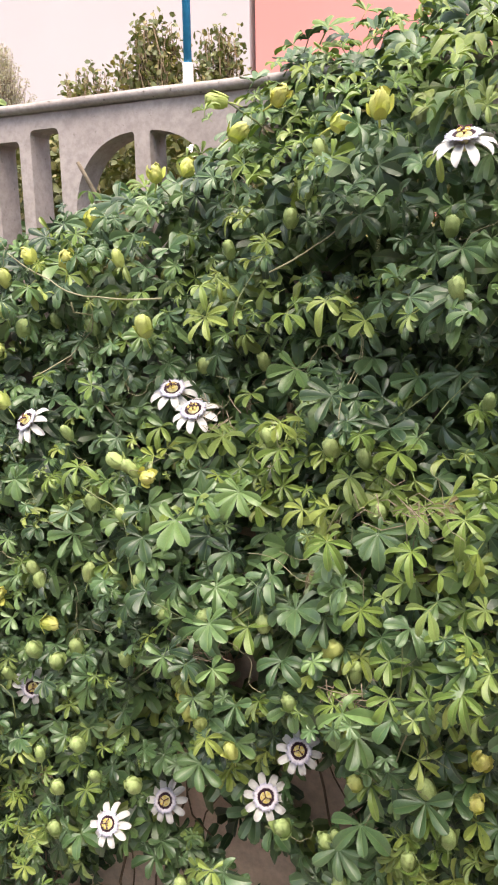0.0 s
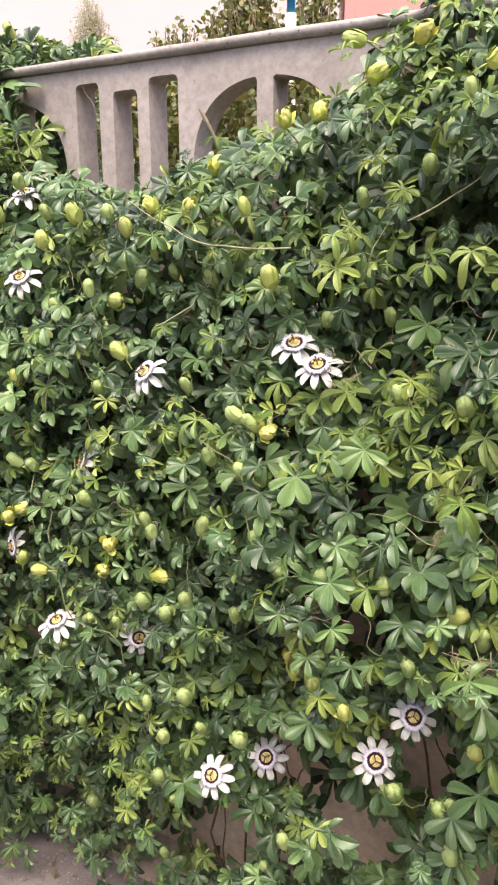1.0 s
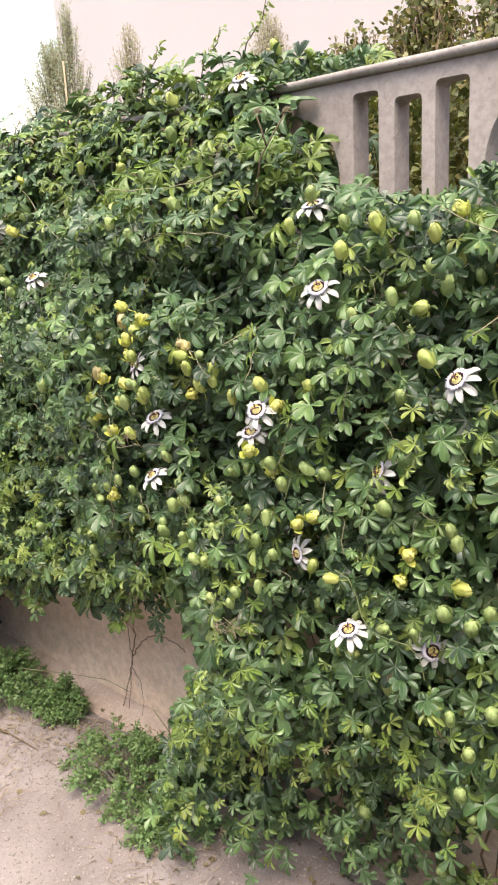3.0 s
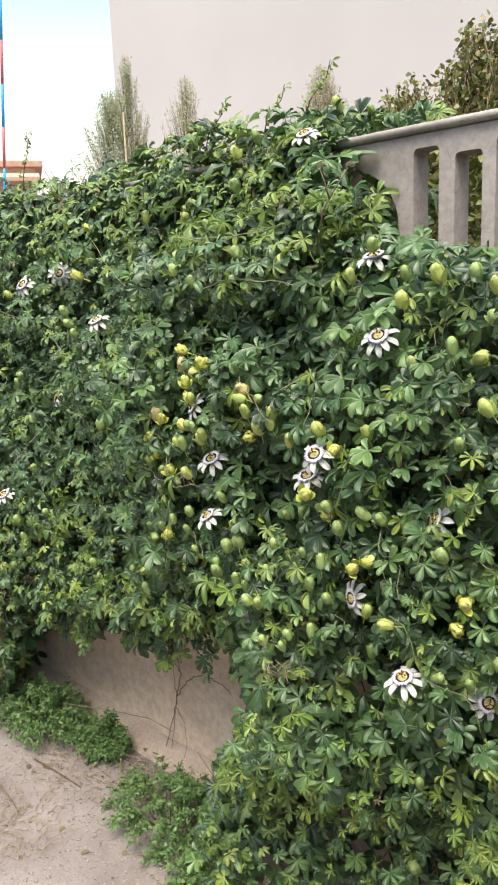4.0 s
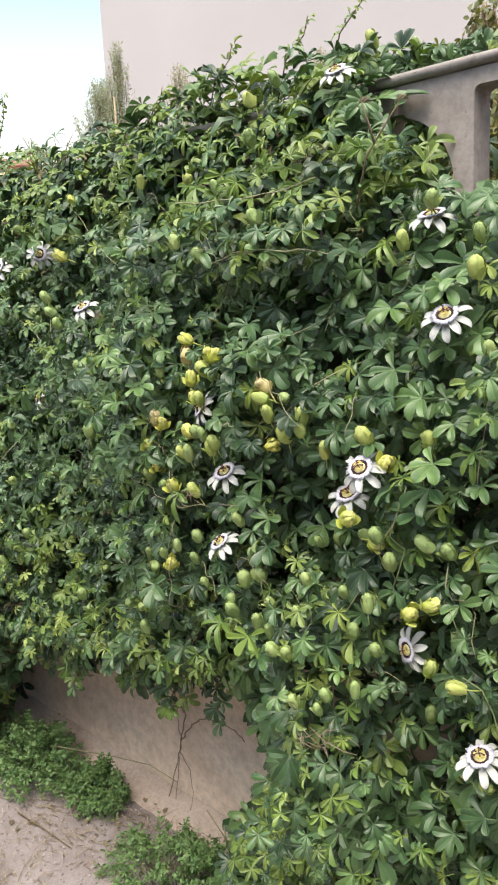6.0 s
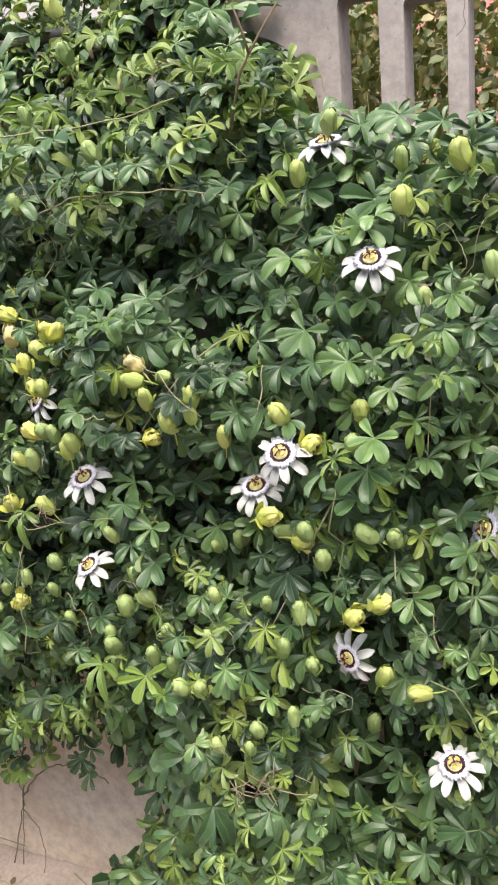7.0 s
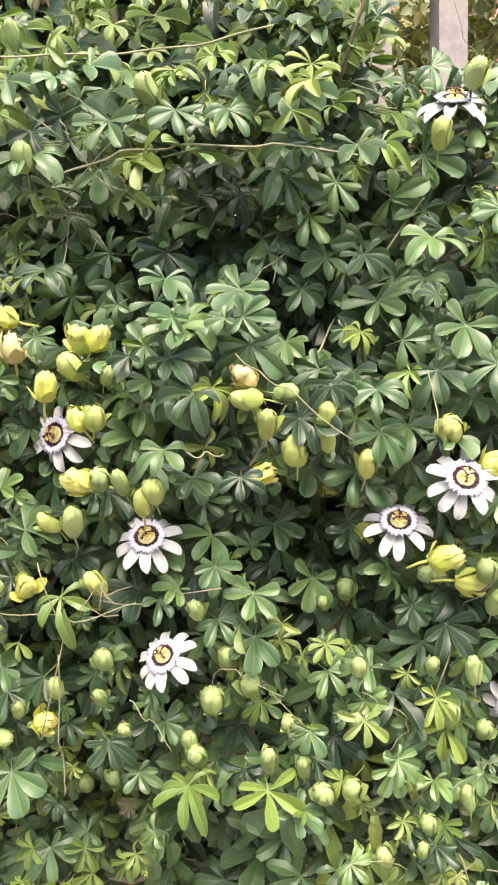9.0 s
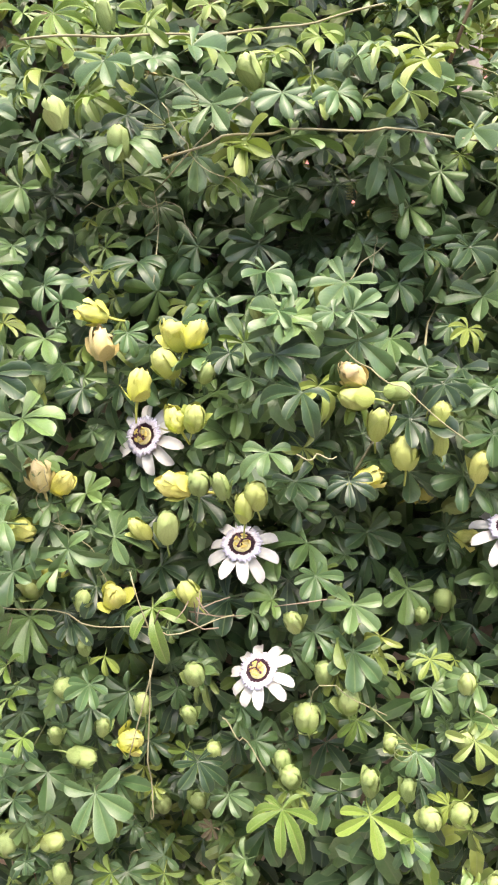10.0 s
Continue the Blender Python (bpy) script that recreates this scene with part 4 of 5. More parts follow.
for k in range(8):
    p = Vector((RNG.gauss(-1.365, 0.01), RNG.uniform(1.18, 1.24), RNG.gauss(1.70, 0.02)))
    (young if k % 2 else mature).add(RNG.choice(YOUNG_TEMPLATES), leaf_pose(*p, RNG.uniform(-180, 180), RNG.uniform(0.026, 0.04), outward(p.x, p.z, 0.5)))

# leaves that climb over the coping and hang behind it
for k in range(900):
    px = RNG.choice((RNG.uniform(-3.6, -1.5), RNG.uniform(-0.52, 0.8)))
    pz = hedge_top(px) + RNG.uniform(-0.05, 0.04) + 0.03 * noise.noise(Vector((px * 7, 0, 3)))
    py = RNG.uniform(1.36, 1.75)
    pz -= 0.5 * max(0.0, py - 1.6)
    heap = young if RNG.random() < 0.4 else mature
    heap.add(TEMPLATES[RNG.randrange(8)], leaf_pose(px, py, pz, RNG.uniform(-180, 180), RNG.uniform(0.035, 0.055), (RNG.gauss(0, 0.4), RNG.gauss(-0.4, 0.4), 0.9)))

# a swag that lies along the back of the coping and thins out to one end
for k in range(190):
    t = RNG.random() ** 1.3
    px, py = -1.66 + 0.36 * t, RNG.uniform(1.475, 1.57)
    pz = 1.93 + RNG.uniform(-0.02, 0.07) * (1 - 0.6 * t ** 3) * (0.8 + 0.7 * noise.noise(Vector((px * 14, 0, 7))))
    (young if RNG.random() < 0.25 else mature).add(RNG.choice(TEMPLATES), leaf_pose(px, py, pz, RNG.choice((RNG.gauss(-90, 45), RNG.gauss(90, 45))), RNG.uniform(0.026, 0.044), (RNG.gauss(0, 0.6), RNG.gauss(-0.8, 0.4), RNG.gauss(0.5, 0.4))))

tagged(part("foliage", mature.mesh("foliage", LEAF), None, vine, "dense mature green palmate leaves"), kind="stuff")
tagged(part("young_foliage", young.mesh("young_foliage", YOUNG), None, vine, "yellow-green young leaves"), kind="stuff")
tagged(part("withered_foliage", withered.mesh("withered_foliage", DRY), None, vine, "brown withered leaves"), kind="stuff")

# the leaves that stand out, one by one
for i, (x, z, length, way, tone) in enumerate(SPOTS):
    ob = new("leaf", LEAF_MESHES[tone][i % len(LEAF_MESHES[tone])])
    ob.parent = vine
    ob.matrix_basis = leaf_pose(x, max(hedge_front(x, z) - 0.014, behind_flower(x, z) - 0.02), z, way + RNG.gauss(0, 8), length, outward(x, z, 0.18))


# ---- buds ----
def bud_mesh(mat, seed, slim):
    """A plump ribbed bud: five sepals meeting in horned tips, three overlapping bracts round the base. Unit length along +y."""
    rng = random.Random(seed)
    verts, faces, uvs = [], [], []
    rings, sides = 9, 15
    for i in range(rings):
        t = i / (rings - 1)
        r = slim * 0.325 * (1 - 0.90 * abs(2 * t - 0.96) ** 3.2 / 1.13) ** 0.5
        for k in range(sides):
            w = 2 * math.pi * k / sides
            rib = 1 + 0.075 * math.cos(5 * w + 0.5 * math.sin(2 * w + seed)) * (0.45 + t) + 0.04 * math.sin(w + seed)
            horn = 0.05 * max(0.0, math.cos(5 * w)) * t ** 8
            verts.append((r * rib * math.cos(w) + 0.03 * math.sin(3 * t), t + horn, r * rib * math.sin(w)))
            uvs.append((k / sides, t))
    for i in range(rings - 1):
        for k in range(sides):
            a, b = i * sides + k, i * sides + (k + 1) % sides
            faces.append((a, a + sides, b + sides, b))
    faces.append(tuple(range(sides)))
    faces.append(tuple(range(rings * sides - 1, (rings - 1) * sides - 1, -1)))
    # five sepals wound over each other, one edge of each standing proud
    for j in range(5):
        a0, ln, flare = 2 * math.pi * j / 5 + rng.uniform(-0.2, 0.2), rng.uniform(0.9, 1.09), rng.choice((-0.05, 0.0, 0.06, 0.13))
        twist, lift = rng.uniform(0.1, 0.5), rng.uniform(0.03, 0.11)
        base = len(verts)
        for i in range(8):
            t = i / 7
            r = slim * 0.335 * (1 - 0.90 * abs(2 * t - 0.96) ** 3.2 / 1.13) ** 0.5 + 0.012 + flare * smooth(0.7, 1.0, t)
            span = 0.85 * (0.6, 0.9, 1.0, 1.0, 0.95, 0.85, 0.65, 0.2)[i]
            for k in range(4):
                u = k / 1.5 - 1
                w = a0 + twist * t + span * u
                rr = r * (1 + lift * max(0.0, u) - 0.05 * max(0.0, -u)) + 0.02 * noise.noise(Vector((j * 3.1 + u, t * 4, seed)))
                verts.append((rr * math.cos(w) + 0.03 * math.sin(3 * t), ln * t, rr * math.sin(w)))
                uvs.append((0.03 + 0.07 * abs(u) ** 3, t))
        for i in range(7):
            for k in range(3):
                p = base + i * 4 + k
                faces.append((p, p + 4, p + 5, p + 1))
    for j in range(3):
        a0 = 2 * math.pi * j / 3 + rng.uniform(-0.3, 0.3)
        base = len(verts)
        top, flare = rng.uniform(0.5, 0.95), rng.choice((0.04, 0.10, 0.24))
        for i in range(5):
            t = i / 4
            y = -0.02 + top * t
            r = slim * 0.325 * (1 - 0.92 * abs(2 * max(0, y) - 0.92) ** 2.8 / 1.24) ** 0.5 + 0.035 + flare * t * t * rng.uniform(0.6, 1.3)
            span = 1.15 * math.sin(math.pi * (0.28 + 0.70 * t))
            for k in range(4):
                w = a0 + span * (k / 3 - 0.5) * 1.6
                verts.append((r * math.cos(w), y, r * math.sin(w)))
                uvs.append((k / 3, 0.1 + 0.5 * t))
        for i in range(4):
            for k in range(3):
                p = base + i * 4 + k
                faces.append((p, p + 4, p + 5, p + 1))
    # stalk
    sv, sf = tube_data([(0, 0.02, 0), (0.02, -0.3, 0.02), (0.10, -0.7, 0.02)], 0.035, 0.03, 5)
    o = len(verts)
    verts += [tuple(v) for v in sv]
    uvs += [(0, 0)] * len(sv)
    faces += [tuple(i + o for i in q) for q in sf]
    return mesh_from("bud", verts, faces, mat, uvs)


def spent_mesh(mat, seed):
    """A spent flower: limp sepals and petals closed round each other, with ragged tips that stand apart. Unit length along +y."""
    rng = random.Random(seed)
    verts, faces, uvs = [], [], []
    for k in range(12):
        a0 = 2 * math.pi * k / 9 + rng.uniform(-0.25, 0.25)
        inner = 0.45 if k > 8 else 0.82 if k % 2 else 1.0
        ln, flare, twist = rng.uniform(0.66, 1.12), (0.6, 1.5, 1.0, 2.1)[seed - 1] * rng.uniform(-0.10, 0.17), rng.uniform(-0.5, 0.5)
        base = len(verts)
        for i in range(7):
            t = i / 6
            r = inner * (0.10 + 0.28 * math.sin(math.pi * min(1.0, 0.12 + 0.83 * t)) ** 0.7) + flare * smooth(0.55, 1.0, t)
            r *= 1 - (0.2 if k % 4 == 0 else 0.6) * smooth(0.78, 1.0, t)
            span = 0.74 * (0.55, 0.9, 1.0, 1.05, 0.95, 0.75, 0.30)[i]
            for j in range(5):
                u = j / 2 - 1
                w = a0 + twist * t + span * u
                rr = r * (1 + 0.16 * u * u * (1 if k % 2 else -0.5)) + 0.085 * noise.noise(Vector((k * 3.7 + u * 1.8, t * 4.5, seed)))
                verts.append((rr * math.cos(w), ln * t + 0.04 * rng.uniform(-1, 1) * t, rr * math.sin(w)))
                uvs.append((0.05 + 0.05 * abs(u), t))
        for i in range(6):
            for j in range(4):
                p = base + 5 * i + j
                faces.append((p, p + 5, p + 6, p + 1))
    # three leafy bracts round the base, standing apart
    for k in range(3):
        a0, top, out = 2 * math.pi * k / 3 + rng.uniform(-0.5, 0.5), rng.uniform(0.45, 0.75), rng.uniform(0.08, 0.34)
        base = len(verts)
        for i in range(5):
            t = i / 4
            half = 0.25 * math.sin(math.pi * (0.12 + 0.83 * t)) ** 0.8
            r = 0.14 + 0.26 * math.sin(math.pi * 0.5 * min(1.0, 1.6 * t)) + out * t * t
            for j in range(3):
                u = j - 1
                verts.append((r * math.cos(a0) - u * half * math.sin(a0), top * t - 0.02, r * math.sin(a0) + u * half * math.cos(a0)))
                uvs.append((0.05, 0.2 * t))
        for i in range(4):
            for j in range(2):
                p = base + 3 * i + j
                faces.append((p, p + 3, p + 4, p + 1))
    hv, hf = tube_data([(0, 0.05, 0), (0.01, 0.3, 0), (-0.02, 0.62, 0.01), (0.02, 0.93, 0)], 0.27, 0.2, 8)
    o = len(verts)
    verts += [tuple(v) for v in hv]
    uvs += [(0.05, 0.8)] * len(hv)
    faces += [tuple(i + o for i in q) for q in hf]
    sv, sf = tube_data([(0, 0.05, 0), (0.02, -0.35, 0.02), (0.12, -0.8, 0.02)], 0.06, 0.035, 5)
    o = len(verts)
    verts += [tuple(v) for v in sv]
    uvs += [(0, 0)] * len(sv)
    faces += [tuple(i + o for i in q) for q in sf]
    return mesh_from("bud", verts, faces, mat, uvs)


BUD_MESHES = {tone: [bud_mesh(mat, s, slim) if tone in "gl" else spent_mesh(mat, s) for s, slim in ((1, 0.9), (2, 1.0), (3, 0.8), (4, 1.08))] for tone, mat in (("g", BUD_GREEN), ("l", BUD_LIME), ("y", BUD_YELLOW), ("o", BUD_FADING))}


def put_bud(x, z, size, tone, lean, i, y=None):
    """A bud or spent flower on its stalk; lean is the way of its tip, from upright towards +x."""
    ob = new("bud" if tone in "gl" else "spent_flower", BUD_MESHES[tone][i % 4])
    ob.parent = vine
    a = radians(lean + RNG.gauss(0, 9))
    way = Vector((math.sin(a), -0.45 + RNG.gauss(0, 0.2), math.cos(a) + 0.05)).normalized()
    q = way.to_track_quat("Y", "Z").to_matrix().to_4x4() @ Matrix.Rotation(RNG.uniform(0, 6.28), 4, "Y")
    s = size * RNG.uniform(0.84, 1.08)
    foot = Vector((x, bud_depth(x, z) if y is None else y, z)) - way * (s * 0.5)
    ob.matrix_basis = Matrix.Translation(foot) @ q @ Matrix.Diagonal((s, s, s, 1))
    if y is None and z > hedge_top(x) - 0.03:
        end = foot + Vector((0.05 if x > -1.0 else 0.02, 0.06, -0.05))
        tube("stalk", [foot, foot.lerp(end, 0.5) - way * 0.012, end], 0.0014, 0.0018, STEM, vine, 5)


for i, (x, z, size, tone, lean) in enumerate(BUDS):
    put_bud(x, z, size, tone, lean, i)
# upright ones on the swag behind the coping
for i, (x, z, tone) in enumerate(((-1.582, 2.022, "l"), (-1.478, 1.985, "g"))):
    put_bud(x, z, 0.044 - 0.012 * i, tone, 0, 2, 1.5)
# more along the far stretch of the hedge
for i in range(40):
    x = RNG.uniform(-3.6, -2.3)
    z = RNG.uniform(hedge_bottom(x) + 0.1, 1.85)
    put_bud(x, z, RNG.uniform(0.026, 0.034), RNG.choice("gggggy"), RNG.gauss(0, 30), i)


# ---- flowers ----
def petal_mesh():
    verts, faces, uvs = [], [], []
    prof = ((0.0, 0.0040), (0.006, 0.0062), (0.014, 0.0072), (0.022, 0.0081), (0.029, 0.0078), (0.0335, 0.0062), (0.036, 0.0028))
    for i, (y, w) in enumerate(prof):
        t = i / (len(prof) - 1)
        for k in range(5):
            u = k / 2 - 1
            verts.append((u * w * 0.86, 0.007 + y, 0.0035 * u * u * (1 - 0.3 * t) + 0.004 * math.sin(t * 2.6) - 0.009 * t * t))
            uvs.append((abs(u), t))
    for i in range(len(prof) - 1):
        for k in range(4):
            a = i * 5 + k
            faces.append((a, a + 1, a + 6, a + 5))
    n = len(verts)
    verts += [(x, y, z - 0.0009) for x, y, z in verts]
    uvs += uvs
    faces += [tuple(i + n for i in q[::-1]) for q in faces]
    return mesh_from("petal", verts, faces, PETAL, uvs)


def corona_mesh():
    rng = random.Random(5)
    verts, faces, uvs = [], [], []
    count = 96
    for i in range(count):
        a = 2 * math.pi * (i + rng.uniform(-0.3, 0.3)) / count
        r1 = rng.uniform(0.0205, 0.0250)
        w = 0.0010
        base = len(verts)
        for t in (0, 0.3, 0.42, 0.7, 1.0):
            r = 0.0100 + (r1 - 0.0100) * t
            z = 0.0065 + 0.0022 * math.sin(t * 2.4) + rng.uniform(-0.0004, 0.0006) * t
            c, s = math.cos(a + 0.05 * t * rng.uniform(-1, 1)), math.sin(a)
            for dx, dz in ((-w, 0), (w, 0), (0, 0.0009)):
                verts.append((r * c - dx * s, r * s + dx * c, z + dz))
                uvs.append((0, t))
        for k in range(4):
            p = base + 3 * k
            for e in range(3):
                q = (e + 1) % 3
                faces.append((p + e, p + q, p + 3 + q, p + 3 + e))
        faces.append((base + 12, base + 13, base + 14))
    return mesh_from("corona", verts, faces, CORONA, uvs)


def disc_mesh():
    """The cupped cream disc with a pale ring."""
    verts, faces = [], []
    prof = ((0.0, 0.0075), (0.004, 0.0078), (0.0058, 0.0096), (0.0075, 0.0078), (0.0090, 0.0088), (0.0102, 0.0078), (0.0106, 0.003), (0.006, -0.002), (0.004, -0.008), (0.0018, -0.014))
    n = 20
    for r, z in prof:
        for k in range(n):
            a = 2 * math.pi * k / n
            verts.append((r * math.cos(a), r * math.sin(a), z))
    for i in range(len(prof) - 1):
        for k in range(n):
            a, b = i * n + k, i * n + (k + 1) % n
            faces.append((a, b, b + n, a + n))
    return mesh_from("flower", verts, faces, CREAM)


def anther_mesh():
    """A stamen: an arm from the column with an oblong anther across its end."""
    bm = bmesh.new()
    r = bmesh.ops.create_uvsphere(bm, u_segments=8, v_segments=6, radius=1)
    bmesh.ops.scale(bm, vec=(0.0042, 0.0017, 0.0014), verts=r["verts"])
    bmesh.ops.translate(bm, vec=(0, 0.0078, 0.0145), verts=r["verts"])
    v, f = tube_data([(0, 0, 0.0125), (0, 0.004, 0.0138), (0, 0.0078, 0.0142)], 0.0009, 0.0007, 5)
    vs = [bm.verts.new(p) for p in v]
    for q in f:
        bm.faces.new([vs[i] for i in q])
    me = bpy.data.meshes.new("anther")
    bm.to_mesh(me)
    bm.free()
    me.materials.append(ANTHER)
    me.polygons.foreach_set("use_smooth", [True] * len(me.polygons))
    return me


def stigma_mesh():
    bm = bmesh.new()
    v, f = tube_data([(0, 0, 0.007), (0, 0, 0.0165), (0, 0.0035, 0.0178), (0, 0.0085, 0.0172)], 0.0013, 0.0009, 6)
    vs = [bm.verts.new(p) for p in v]
    for q in f:
        bm.faces.new([vs[i] for i in q])
    r = bmesh.ops.create_uvsphere(bm, u_segments=8, v_segments=6, radius=0.0018)
    bmesh.ops.translate(bm, vec=(0, 0.009, 0.017), verts=r["verts"])
    me = bpy.data.meshes.new("stigma")
    bm.to_mesh(me)
    bm.free()
    me.materials.append(STIGMA)
    me.polygons.foreach_set("use_smooth", [True] * len(me.polygons))
    return me


PETAL_ME, CORONA_ME, DISC_ME, ANTHER_ME, STIGMA_ME = petal_mesh(), corona_mesh(), disc_mesh(), anther_mesh(), stigma_mesh()


def flower(x, y, z, nx, nz, size):
    """An open flower that faces (nx, -1, nz); size is its width."""
    f = new("flower", DISC_ME)
    f.parent = vine
    tagged(f, "white flower with lilac filaments and a dark ring")
    n = Vector((nx, -1.0, nz)).normalized()
    k = size / 0.088
    spin = Matrix.Rotation(RNG.uniform(0, 6.28), 4, "Z")
    f.matrix_basis = Matrix.Translation((x, y, z)) @ n.to_track_quat("Z", "Y").to_matrix().to_4x4() @ spin @ Matrix.Diagonal((k, k, k, 1))
    for i in range(10):
        p = new("petal", PETAL_ME)
        p.parent = f
        p.matrix_basis = Matrix.Rotation(2 * math.pi * i / 10 + RNG.uniform(-0.08, 0.08), 4, "Z") @ Matrix.Translation((0, 0, -0.0012 * (i % 2))) @ Matrix.Rotation(RNG.uniform(-0.38, 0.08), 4, "X") @ Matrix.Rotation(RNG.uniform(-0.15, 0.15), 4, "Y")
    c = new("corona", CORONA_ME)
    c.parent = f
    for i in range(5):
        a = new("anther", ANTHER_ME)
        a.parent = f
        a.matrix_basis = Matrix.Rotation(2 * math.pi * i / 5 + 0.3, 4, "Z")
    for i in range(3):
        s = new("stigma", STIGMA_ME)
        s.parent = f
        s.matrix_basis = Matrix.Rotation(2 * math.pi * i / 3, 4, "Z")
    return f


for row in FLOWERS:
    flower(*row)


# ---- stems, runners and tendrils ----
RUNNER = plain("pale runner", (0.19, 0.18, 0.105), (0.29, 0.275, 0.17), 0.7)


def runner(x0, z0, x1, z1, r, mat, out=0.0, sag=0.03, wiggle=0.012):
    pts = []
    n = max(6, int(math.hypot(x1 - x0, z1 - z0) / 0.03))
    ph = RNG.uniform(0, 9)
    for i in range(n + 1):
        t = i / n
        x, z = x0 + (x1 - x0) * t, z0 + (z1 - z0) * t - sag * math.sin(math.pi * t)
        w = wiggle * math.sin(9 * t + ph)
        pts.append((x + 0.5 * w, hedge_front(x, min(z, 2.02)) - out + w, z + w))
    return tube("stem", pts, r, r * 0.7, mat, vine, 6)


tube("stem", [(-1.70, 1.47, 1.93), (-1.6, 1.51, 1.945), (-1.48, 1.52, 1.948), (-1.36, 1.515, 1.945), (-1.23, 1.5, 1.935)], 0.0026, 0.0014, RUNNER, vine, 6)
STEM_LINES = (
    ((-1.837, 1.708), (-1.730, 1.698), (-1.629, 1.697), (-1.537, 1.702), (-1.456, 1.718)),
    ((-1.715, 1.575), (-1.637, 1.596), (-1.577, 1.598), (-1.477, 1.592), (-1.360, 1.574)),
    ((-1.532, 1.435), (-1.497, 1.462), (-1.457, 1.489)),
    ((-1.529, 1.386), (-1.501, 1.363), (-1.471, 1.345), (-1.400, 1.278)),
    ((-1.912, 1.142), (-1.816, 1.123), (-1.724, 1.114), (-1.641, 1.129)),
    ((-1.746, 1.076), (-1.758, 0.972), (-1.757, 0.908), (-1.776, 0.858)),
    ((-1.894, 1.126), (-1.931, 1.034), (-1.940, 0.973)),
    ((-1.677, 1.003), (-1.657, 0.976), (-1.629, 0.936)),
    ((-1.583, 1.297), (-1.564, 1.296), (-1.542, 1.295)),
    ((-0.625, 1.536), (-0.759, 1.539), (-0.868, 1.571), (-0.977, 1.619)),
    ((-0.451, 1.576), (-0.395, 1.620), (-0.330, 1.665)),
    ((-0.339, 1.125), (-0.332, 1.180), (-0.315, 1.239)),
    ((-0.479, 1.139), (-0.374, 1.124), (-0.276, 1.115)),
    ((-0.327, 1.402), (-0.331, 1.455), (-0.327, 1.501)),
    ((-1.112, 1.426), (-1.110, 1.337), (-1.115, 1.218)),
    ((-1.486, 1.444), (-1.477, 1.481), (-1.474, 1.493)),
    ((-1.329, 1.355), (-1.324, 1.315), (-1.330, 1.285)),
    ((-0.352, 1.124), (-0.346, 1.189), (-0.319, 1.247)),
    ((-0.329, 1.350), (-0.335, 1.438), (-0.328, 1.508)),
    ((-1.610, 1.629), (-1.716, 1.552), (-1.718, 1.445)),
    ((-1.779, 0.969), (-1.739, 1.091), (-1.762, 1.199)),
    ((-2.898, 1.564), (-2.578, 1.506), (-2.289, 1.393)),
    ((-2.349, 1.760), (-2.085, 1.617), (-1.915, 1.556)),
)
for k, line in enumerate(STEM_LINES):
    pts = []
    for (xa, za), (xb, zb) in zip(line, line[1:]):
        for j in range(6):
            x, z = xa + (xb - xa) * j / 6, za + (zb - za) * j / 6
            pts.append((x, hedge_front(x, z) - 0.03 + 0.004 * math.sin(0.9 * j + k), z + 0.002 * math.sin(0.8 * j + k)))
    thin = 0.0013 if k < 2 or 8 < k < 11 else 0.0008
    tube("stem", pts, thin, 0.8 * thin, RUNNER, vine, 6)
for i in range(34):
    x, z = RNG.uniform(-2.6, 0.2), RNG.uniform(0.75, 1.6)
    xe, ze = x + RNG.uniform(-0.25, 0.25), z - RNG.uniform(0.08, 0.25)
    if any(near_flower(x + (xe - x) * t, z + (ze - z) * t, 0.07) for t in (0.0, 0.25, 0.5, 0.75, 1.0)):
        continue
    if min(x, xe) < -1.3 and ze < 0.85:
        continue
    runner(x, z, xe, ze, RNG.uniform(0.0009, 0.0016), RNG.choice((STEM, STEM, RUNNER)), RNG.uniform(-0.03, 0.03), 0.0)
def tendril(x, z, turns, radius, length):
    pts = []
    n = 10 * turns
    y = hedge_front(x, min(z, 2.02)) - 0.035
    for i in range(n + 1):
        t = i / n
        a = 2 * math.pi * turns * t
        pts.append((x + radius * math.cos(a), y + radius * math.sin(a), z - length * t))
    pts = [(x - 0.03, y + 0.03, z + 0.03), (x - 0.01, y + 0.01, z + 0.018)] + pts
    tube("tendril", pts, 0.0007, 0.0005, STEM, vine, 5)


for x, z, n, r, ln in ((-1.505, 1.55, 6, 0.006, 0.03), (-1.455, 1.52, 5, 0.006, 0.028), (-1.66, 1.63, 4, 0.006, 0.02), (-1.70, 1.61, 2, 0.018, 0.01), (-0.86, 1.2, 2, 0.016, 0.02), (-1.36, 1.62, 2, 0.02, 0.01), (-0.3, 1.62, 5, 0.005, 0.03), (-1.49, 0.98, 2, 0.015, 0.02), (-1.12, 1.02, 3, 0.01, 0.02)):
    tendril(x, z, n, r * 0.6, ln * 0.6)

# fine pale threads of old tendrils over the leaves
for i in range(60):
    x, z = RNG.uniform(-2.3, 0.1), RNG.uniform(0.7, 1.75)
    y, a, pts = hedge_front(x, z) - RNG.uniform(0.0, 0.03), RNG.uniform(0, 6.28), []
    for k in range(14):
        pts.append((x, y, z))
        a += RNG.gauss(0.15, 0.5)
        x, y, z = x + 0.009 * math.cos(a), y + RNG.gauss(0, 0.002), z + 0.009 * math.sin(a)
    tube("tendril", pts, 0.0006, 0.0004, RUNNER, vine, 4)

